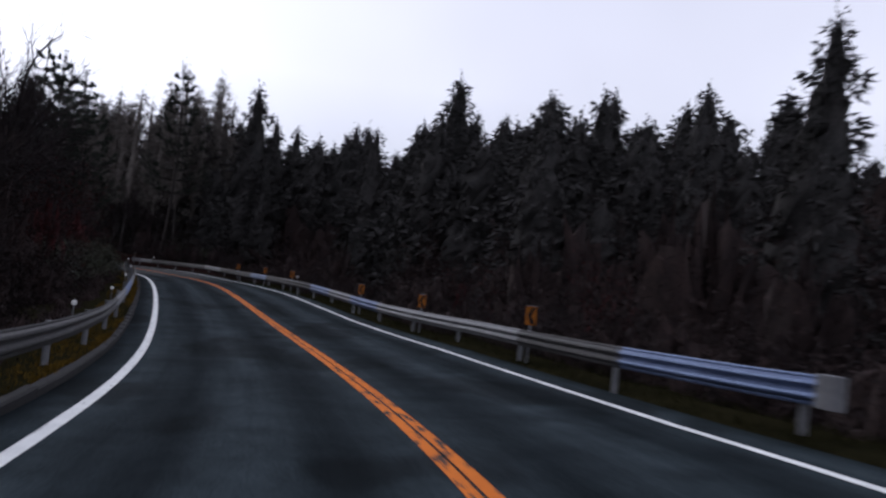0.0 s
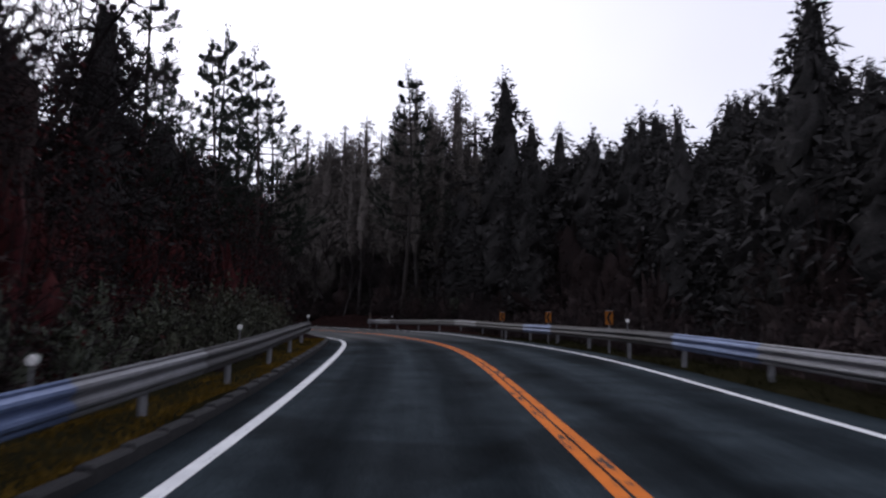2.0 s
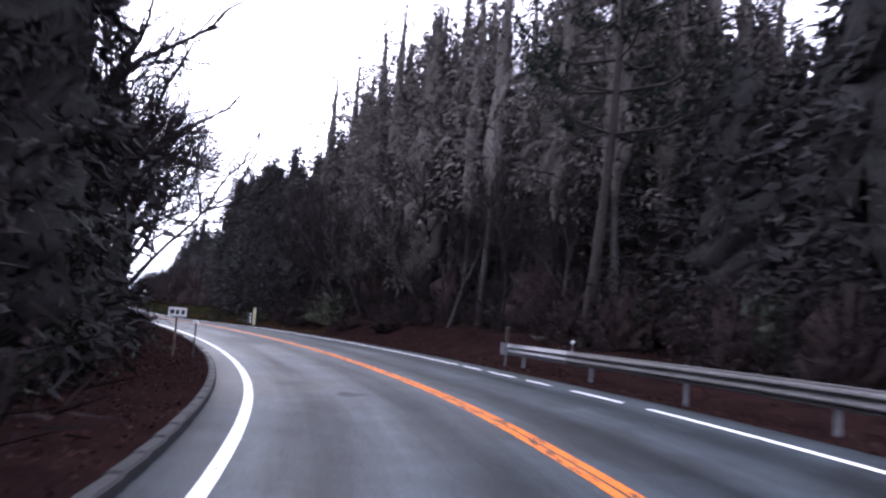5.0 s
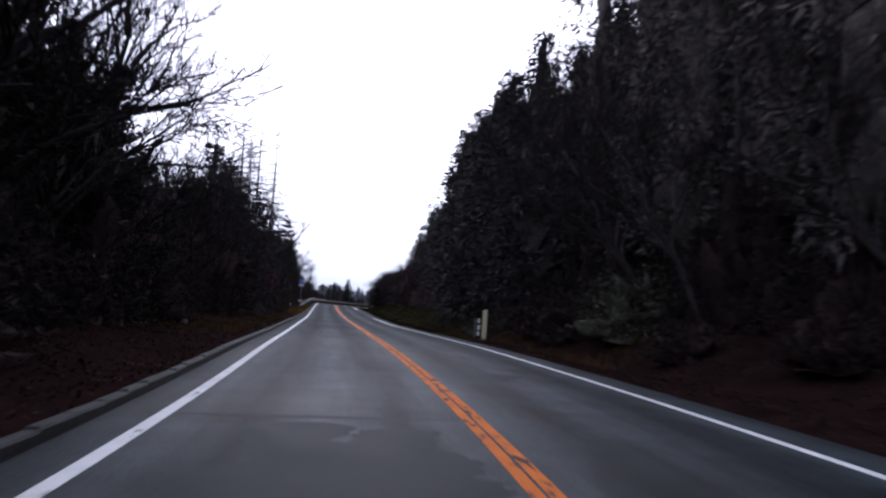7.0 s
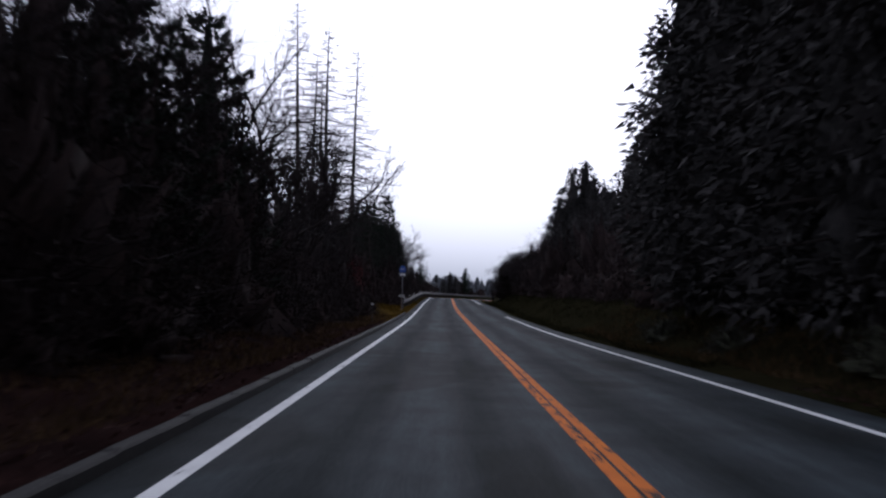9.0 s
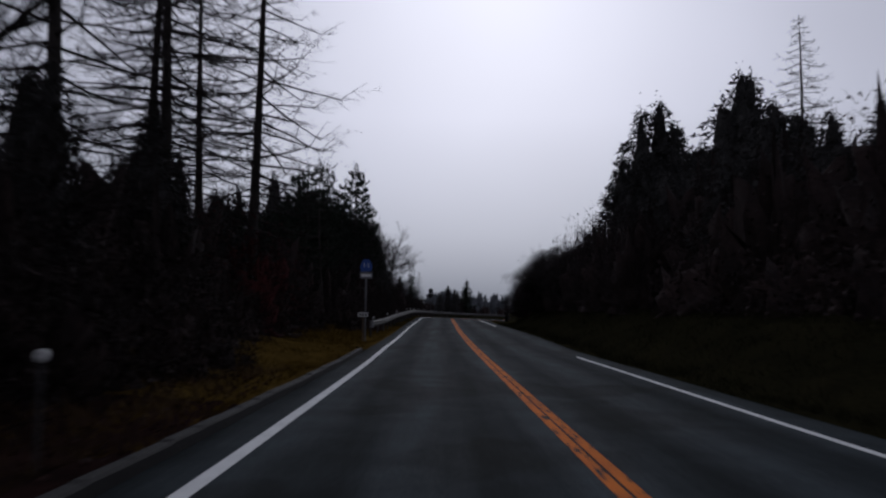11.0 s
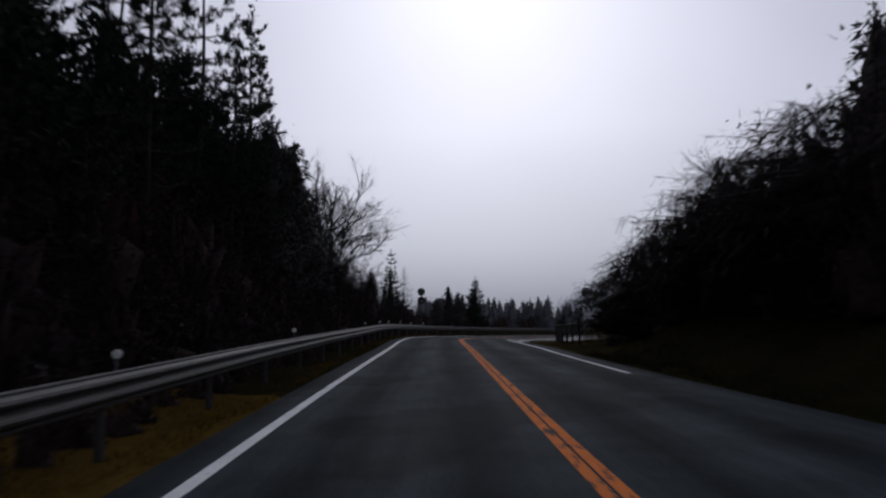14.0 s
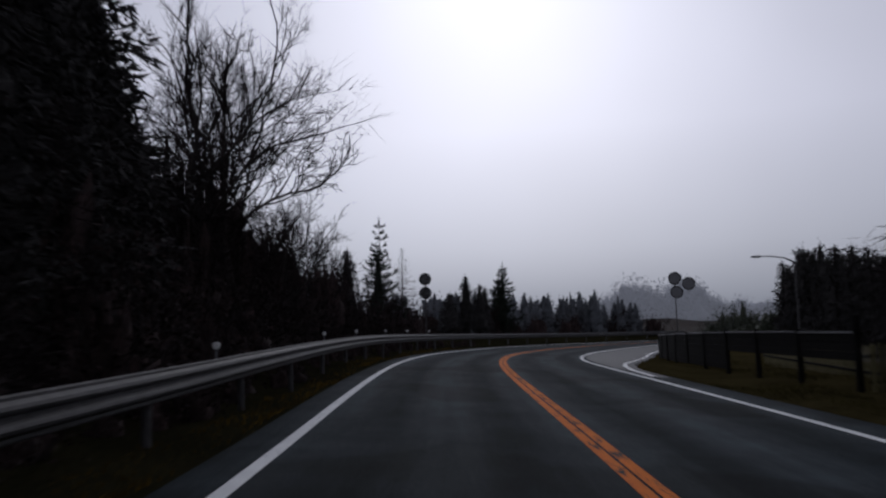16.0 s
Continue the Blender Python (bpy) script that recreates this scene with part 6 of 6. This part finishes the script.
    band(BROWN, 170, 216, -7.4, -8.4, 3.4, 1, 2.2, 3.2, 2.9, 1152, 6.8)
    band(UNDERWOOD, 168, 270, -10, -20, 3.6, 2, 3.8, 5.6, 3.1, 1151, 9)
    band(UNDERTREES, 178, 206, -11.5, -18, 5.0, 2, 3.6, 4.6, 9.5, 2153, 9)
    band(UNDERTREES, 206, 232, -11.5, -18, 5.0, 2, 5.2, 6.4, 9.5, 5153, 9)
    band(UNDERTREES, 200, 262, 13, 22, 5.0, 2, 7.0, 9.0, 9.5, 2154, 9)
    band(UNDERTREES, 206, 228, -13.5, -18, 3.4, 1, 6.0, 7.0, 9.5, 3155, 10)
    band(UNDERTREES, 228, 256, -13.5, -18, 3.4, 1, 8.0, 9.2, 9.5, 5155, 10)
    band(UNDERTREES, 222, 250, 13.5, 18, 3.4, 1, 7.2, 8.2, 9.5, 3156, 10)
    band(UNDERTREES, 184, 208, -10, -15.5, 3.4, 2, 4.4, 5.4, 9.5, 8153, 9.4)
    band(REDS, 194, 216, -8.4, -10, 5, 1, 4.4, 5.4, 6.0, 152, 7.4)
    band(FAR_CEDARS, 168, 200, -12.5, -28, 4.6, 3, 3.5, 4.8, 12, 153, 11)
    band(FAR_CEDARS, 200, 222, -12.5, -28, 4.6, 3, 5.0, 6.4, 12, 1153, 11)
    band(SPRUCES, 214, 228, -9.0, -12, 3.0, 1, 5.8, 7.2, 10.5, 160, 8.0)
    band(SPRUCES, 228, 257, -9.3, -12, 2.8, 2, 8.4, 10.4, 10.5, 161, 8.2)
    band(SPRUCES, 255, 263.5, -9.4, -12, 2.4, 2, 8.4, 10.0, 10.5, 1161, 8.2)
    band(TALL_BROWN, 228, 262, -7.6, -8.6, 2.6, 1, 4.2, 5.2, 6.0, 6161, 6.8)
    band(PINES, 228, 255, -9.4, -10.8, 6.0, 1, 10.0, 11.6, 12, 162, 8.2)
    band(BROWN, 222, 272, -6.5, -7.4, 2.5, 1, 1.9, 2.9, 2.9, 163, 5.9)
    band(REDS, 238, 252, -8.0, -8.8, 6, 1, 4.8, 5.6, 6.0, 164, 6.5)
    band(FAR_CEDARS, 222, 260, -12.5, -26, 4.6, 2, 8.5, 11, 12, 165, 11)
    band(BROWN, 268, 296, -7.0, -9.5, 2.8, 1, 2.6, 3.8, 2.9, 1167, 6.0)
    band(NEAR_CEDARS, 257, 269, -8.8, -10.6, 2.4, 2, 8.6, 10.4, 12, 4161, 8.2)
    band(UNDERTREES, 264, 284, -9.8, -13, 3.0, 2, 5.6, 6.8, 9.5, 4162, 9)
    band(TALL_BROWN, 258, 289, -7.6, -9.8, 2.4, 1, 3.8, 4.8, 6.0, 2167, 6.8)
    band(UNDERWOOD, 266, 346, -8.5, -26, 3.4, 4, 2.4, 4.0, 3.1, 167, 7.5)
    band(CEDARS, 276, 296, -10.5, -13, 3.6, 1, 4.8, 6.0, 12, 168, 9)
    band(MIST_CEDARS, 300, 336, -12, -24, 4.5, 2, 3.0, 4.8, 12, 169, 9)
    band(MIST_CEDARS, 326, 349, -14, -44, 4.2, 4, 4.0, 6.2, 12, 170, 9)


woods()
for i, (s, d, h) in enumerate(((254.5, -8.3, 8.0), (257.0, -8.3, 8.2), (259.6, -8.8, 8.8), (262.2, -9.4, 8.8), (264.6, -9.8, 8.2), (267.2, -10.0, 7.4), (269.8, -10.2, 6.6), (272.6, -10.4, 6.2), (260.5, -7.9, 5.6), (263.5, -8.0, 5.0))):
    plant(CEDARS, s, d, h, 12, 520 + i, group="dark conifers behind the guardrail")
for i, (s, d, h) in enumerate(((191.5, -10.0, 6.0), (197.0, -9.4, 6.4), (200.5, -10.6, 7.2), (204.2, -9.4, 5.8), (194.0, -11.6, 6.6), (187.5, -11.0, 5.6))):
    plant(CEDARS, s, d, h, 12, 540 + i, group="dark conifers under the larches")
for i, (s, d) in enumerate(((206.6, -9.0), (207.2, -11.1), (201.8, -11.2), (198.5, -9.6), (193.5, -10.6))):
    plant(LARCHES, s, d, 20 - (i % 3), 18.5, 200 + i, group="larches beside the straight")
for i, (s, d, h) in enumerate(((84.5, -9.6, 14.6), (83.2, -7.6, 14.0), (76, -11, 13.2), (71, -10.0, 12.6), (79, -9.0, 13.4), (88.5, -6.9, 14.4), (87, -8.6, 14.0))):
    plant(PINES, s, d, h, 12, 220 + i, group="pines inside the bend")
# single trees that stand out against the sky
for i, (kind, s, d, h, h0) in enumerate(((CEDARS, 43, 17.7, 11.1, 12.5), (CEDARS, 76.5, 26.5, 19.5, 13), (CEDARS, 85, 23.6, 18.5, 12), (CEDARS, 101, 25.5, 18.5, 13), (CEDARS, 102, 12.4, 17.9, 12.5), (PINES, 110, 7.8, 20.4, 12),
                                         (CEDARS, 94, 25.5, 15.5, 12), (CEDARS, 138, -9.6, 8.4, 12.5), (NEAR_CEDARS, 172, 7.6, 14.2, 12), (NEAR_CEDARS, 168, 7.6, 14.6, 12), (NEAR_CEDARS, 163, 7.6, 14.4, 12), (NEAR_CEDARS, 158, 7.6, 14.4, 12), (NEAR_CEDARS, 227, 13.8, 12.6, 12), (CEDARS, 230.5, 14.2, 14.0, 11), (NEAR_CEDARS, 225.5, 11.8, 10.6, 12), (NEAR_CEDARS, 226.3, 10.8, 9.6, 12), (NEAR_CEDARS, 229, 10.8, 11.0, 12), (NEAR_CEDARS, 229.5, 12.6, 14.4, 12), (CEDARS, 231, 15.2, 13.6, 13), (CEDARS, 232, 17.1, 14.0, 12.5), (CEDARS, 237.5, 22.4, 18.4, 12),
                                         (CEDARS, 236, 25, 17.0, 13), (CEDARS, 228, 18.5, 15.4, 12), (CEDARS, 224, 19.5, 13.9, 12), (LARCHES, 238, 27, 25, 18.5), (LARCHES, 230, 32, 22, 18.5), (SPRUCES, 231, -11.2, 9.6, 10.5), (SPRUCES, 135, -9.2, 7.6, 10.5), (SPRUCES, 139.5, -9.2, 7.8, 10.5), (SPRUCES, 126.5, -10.4, 10.2, 10.5), (SPRUCES, 130.5, -10.8, 10.6, 10.5), (PINES, 133.5, -11.4, 10.4, 12), (SPRUCES, 122.5, -10.6, 9.8, 10.5),  (SPRUCES, 159, -8.5, 8.6, 10.5), (SPRUCES, 166, -8.4, 9.6, 10.5), (SPRUCES, 297.5, -9.2, 5.3, 10.5), (PINES, 299, -9.6, 6.6, 12), (PINES, 225, -8.4, 9.6, 12), (PINES, 231.6, -9.4, 11.2, 12), (PINES, 241.2, -8.4, 10.6, 12), (PINES, 248.0, -9.8, 13.0, 12), (PINES, 248.4, -8.2, 10.4, 12), (PINES, 254.9, -9.2, 12.2, 12),
                                         (SPRUCES, 318.5, -9.0, 5.6, 10.5), (SPRUCES, 319.2, -9.7, 5.2, 10.5), (CEDARS, 312.4, -9.2, 4.4, 12), (CEDARS, 314.6, -9.1, 4.1, 12), (CEDARS, 316.4, -9.6, 3.6, 12), (CEDARS, 310.2, -9.6, 3.5, 12), (LARCHES, 309, -13, 7.0, 18.5))):
    x_, y_, z_ = at(s, d)
    plant(kind, s, d, h + 1.0 - (ground_z(x_, y_) - z_), h0, 240 + i)
for i, (kind, s, d, h, h0) in enumerate(((WIDE_BARES, 119, -8.4, 10.5, 8.5), (WIDE_BARES, 126, -8.4, 11.0, 8.5), (WIDE_BARES, 133, -8.6, 10.5, 8.5), (WIDE_BARES, 185.5, -9.2, 10.5, 8.7), (FINE_BARES, 189, -9.4, 6.6, 6.7),
                                         (FINE_BARES, 112.5, -8.4, 10.6, 6.7), (FINE_BARES, 117, -8.0, 10.2, 6.7), (FINE_BARES, 122, -8.6, 10.8, 6.7), (FINE_BARES, 129, -8.2, 10.4, 6.7), (FINE_BARES, 152, -8.6, 9.4, 6.7), (FINE_BARES, 157, -8.4, 9.2, 6.7), (FINE_BARES, 162.5, -8.6, 9.0, 6.7), (FINE_BARES, 169, -8.6, 8.4, 6.7), (FINE_BARES, 273.0, -7.6, 11.4, 6.7), (TALL_BARES, 271.6, -8.6, 11.4, 14), (FINE_BARES, 286, -9.5, 6.2, 6.7), (FINE_BARES, 277, -7.6, 6.4, 6.7), (FINE_BARES, 281, -9.0, 6.6, 6.7), (FINE_BARES, 272, -8.8, 7.0, 6.7), (BARES, 128, 9.0, 12, 8))):
    plant(kind, s, d, h, h0, 280 + i)
for i, (s, d, h) in enumerate(((246, 8.8, 5.6), (251, 8.6, 5.2), (256.5, 8.6, 5.0), (262.3, 8.5, 5.0), (240, 8.8, 5.8), (234, 9.2, 5.6), (258, 11.5, 6.2), (266, 10.2, 4.4))):
    plant(WEEPING, s, d, h, 4.0, 250 + i, group="weeping trees above the bank", stretch=0.9)

# tall bare crowns inside the first bend and over the straight
for i, (kind, s, d, h, h0, up) in enumerate(((FINE_BARES, 54, -11.2, 10.0, 6.7, 1.1), (FINE_BARES, 58.5, -11.6, 10.5, 6.7, 1.1), (FINE_BARES, 63.5, -12.2, 11, 6.7, 1.1), (FINE_BARES, 68, -13, 11.5, 6.7, 1.1), (FINE_BARES, 73.5, -13, 11.5, 6.7, 1.1),
                                             (WIDE_BARES, 180.5, -9.8, 12.0, 8.7, 1.0), (TALL_BROWN, 89, -7.9, 8.5, 6, 1.0), (TALL_BROWN, 92.5, -7.9, 8.0, 6, 1.0))):
    plant(kind, s, d, h, h0, 410 + i, stretch=up)

# ---- hedge and shrubs round the yard ----
HEDGE = Kind([lambda: cedar(5, 0.72, 301, 46, 40, 0.03, 0.20, fill=0.75, label="clipped hedge conifer with a pointed top"), lambda: cedar(5, 0.8, 302, 46, 40, 0.03, 0.20, fill=0.75, label="clipped hedge conifer with a pointed top")])
rng_h = random.Random(77)
for i in range(36):
    u = (i % 12) / 11
    plant(HEDGE, 311.5 + 3.2 * u + 1.3 * (i // 12) + rng_h.uniform(-0.2, 0.2), 14.6 + 8.8 * u + rng_h.uniform(-0.15, 0.15), rng_h.uniform(6.3, 7.2) * (0.86 if i % 12 == 0 else 1), 5, 300 + i, group="hedge conifers beyond the yard", stretch=1.0)
for i, (s, d, h) in enumerate(((314.5, 9.2, 3.3), (317.0, 9.4, 3.3), (320.0, 9.8, 4.4), (321.5, 10.6, 4.2), (322.0, 11.6, 3.5), (321.0, 12.6, 3.3), (317.6, 13.0, 4.7), (317.0, 14.0, 3.8))):
    plant(GREEN, s, d, h, 3.0, 330 + i, stretch=0.72)
for i, (s, d, h) in enumerate(((105.0, -9.0, 11.5), (109.8, -7.3, 11.5), (115, -7.9, 10.5))):
    plant(OVERHANG, s, d, h, 8.5, 290 + i, turn=(15, -20, 5)[i])
for i, (s, d, h) in enumerate(((151.5, 6.0, 1.2), (153.6, 6.3, 1.0), (156.2, 6.2, 0.9), (142.5, 6.6, 1.5), (144.2, 7.0, 1.7), (139.4, 5.8, 0.8), (163, 5.9, 0.8), (131, 6.4, 0.9), (126, 6.8, 1.0), (170, 6.0, 0.8), (136.6, 7.2, 2.0), (138.2, 7.6, 1.6))):
    plant(DRYMOUND, s, d, h, 1.1, 350 + i, which=0 if i in (0, 2, 6, 9, 10) else 1)
plant(PALE_BARES, 136.2, 7.6, 10.5, 9, 371, which=0, turn=110)
for i, (s, d) in enumerate(((257.6, 7.0), (259.0, 6.8), (260.4, 6.9), (261.9, 7.1), (263.2, 7.6))):
    plant(BROWN, s, d, 0.62, 2.9, 375 + i)
# trees coloured for mist beyond the bend, and farther off beyond the junction
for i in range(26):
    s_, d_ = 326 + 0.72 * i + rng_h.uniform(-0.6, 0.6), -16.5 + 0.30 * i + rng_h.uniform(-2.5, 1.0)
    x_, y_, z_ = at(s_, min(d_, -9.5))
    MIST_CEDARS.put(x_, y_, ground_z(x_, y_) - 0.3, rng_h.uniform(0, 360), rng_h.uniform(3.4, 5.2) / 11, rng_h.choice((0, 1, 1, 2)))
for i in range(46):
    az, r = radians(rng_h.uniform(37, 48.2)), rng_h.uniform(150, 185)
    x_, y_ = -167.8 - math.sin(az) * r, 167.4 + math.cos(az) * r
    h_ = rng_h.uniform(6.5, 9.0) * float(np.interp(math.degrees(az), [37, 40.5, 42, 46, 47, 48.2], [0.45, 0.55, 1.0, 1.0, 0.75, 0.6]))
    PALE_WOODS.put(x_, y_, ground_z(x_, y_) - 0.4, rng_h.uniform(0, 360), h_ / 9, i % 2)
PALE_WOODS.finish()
FAR_CEDARS.finish()
MIST_CEDARS.finish()
UNDERWOOD.finish()
UNDERTREES.finish()


# ---- grass, fallen leaves ----
def blades(name, side, s0, s1, d0, d1, n, hmin, hmax, material, label, seed, clump=0.0):
    """Tufts of blades standing on the verge."""
    rng = np.random.default_rng(seed)
    s = rng.uniform(s0, s1, n)
    d = side * (d0 + (d1 - d0) * rng.random(n) ** 1.3)
    keep = lump(s, d * 3.1, 0.9) + rng.normal(size=n) * 0.5 > -clump
    s, d = s[keep], d[keep]
    n = len(s)
    th, x, y, z, b = (np.interp(s, SS, q) for q in (TH, CX, CY, CZ, BK))
    base = 0.13 * (s < 203.4) + 0.04 * (s >= 203.4) if side < 0 else -0.01
    wob = 0.05 * lump(s, d * 3.1, 1.1) + 0.09 * lump(s, d * 3.1, 0.37)
    P = np.stack([x + d * np.cos(th), y + d * np.sin(th), z - np.sin(b) * np.clip(d, -7, 7) + rise(s, d) + base + wob - 0.04], 1)
    m = Mesh()
    D = rng.normal(size=(n, 3)) * 0.45 + np.array([0, 0, 1.0])
    m.sprays(P, D, rng.uniform(hmin, hmax, n), rng.uniform(0.006, 0.014, n), rng, 0.25)
    m_ob = m.make(name, material, None, label)
    tagged(m_ob, "", "grass", "", "stuff")


def fallen(side, s0, s1, d0, d1, n, seed):
    rng = np.random.default_rng(seed)
    s, d = rng.uniform(s0, s1, n), side * rng.uniform(d0, d1, n)
    th, x, y, z, b = (np.interp(s, SS, q) for q in (TH, CX, CY, CZ, BK))
    base = 0.13 if side < 0 else -0.01
    wob = 0.05 * lump(s, d * 3.1, 1.1) + 0.09 * lump(s, d * 3.1, 0.37)
    P = np.stack([x + d * np.cos(th), y + d * np.sin(th), z - np.sin(b) * np.clip(d, -7, 7) + rise(s, d) + base + wob + rng.uniform(0.0, 0.05, n)], 1)
    m = Mesh()
    D = rng.normal(size=(n, 3)) * np.array([1, 1, 0.35])
    m.sprays(P, D, rng.uniform(0.05, 0.11, n), rng.uniform(0.015, 0.035, n), rng, 0.1)
    tagged(m.make("fallen_leaves", FALLEN, None, "red-brown fallen leaves lying on the verge"), "", "leaves", "", "stuff")


blades("dry_grass", -1, 14, 80, 4.26, 5.2, 30000, 0.05, 0.16, BLADES, "short dry yellow grass beside the kerb", 401, 0.8)
blades("dry_grass", -1, 182, 234, 4.3, 8.0, 32000, 0.06, 0.20, BLADES, "mown dry yellow grass beside the kerb", 402, 0.9)
blades("dry_grass", -1, 226, 300, 4.15, 4.8, 12000, 0.04, 0.16, BLADES, "rough dry grass under the guardrail", 403, 0.6)
blades("olive_grass", 1, 16, 88, 4.1, 6.6, 20000, 0.08, 0.30, GREENBLADES, "rough olive grass under the guardrail", 404, 0.6)
blades("olive_grass", 1, 160, 253, 4.2, 9.5, 50000, 0.10, 0.42, GREENBLADES, "long dull olive grass on the bank", 405, 0.6)
blades("dry_grass", -1, 138, 192, 4.7, 7.6, 16000, 0.12, 0.45, BROWNBLADES, "withered brown grass on the leafy verge", 409, 0.7)
blades("dry_grass", 1, 132, 182, 4.7, 7.4, 14000, 0.12, 0.50, BROWNBLADES, "withered brown grass on the leafy verge", 410, 0.7)
blades("olive_grass", 1, 252, 268, 4.15, 6.2, 14000, 0.05, 0.20, YARDBLADES, "mown pale olive grass beside the road", 407, 0.5)
blades("olive_grass", 1, 262, 284, 6.6, 12.0, 9000, 0.08, 0.30, YARDBLADES, "pale olive grass in the yard", 408, 0.3)
blades("dry_grass", -1, 205, 222, 5.2, 7.6, 5000, 0.25, 0.7, BLADES, "tall tuft of dry yellow grass", 406, 0.1)
fallen(-1, 78, 190, 4.35, 8.5, 16000, 411)
fallen(1, 84, 156, 4.1, 9.0, 16000, 412)
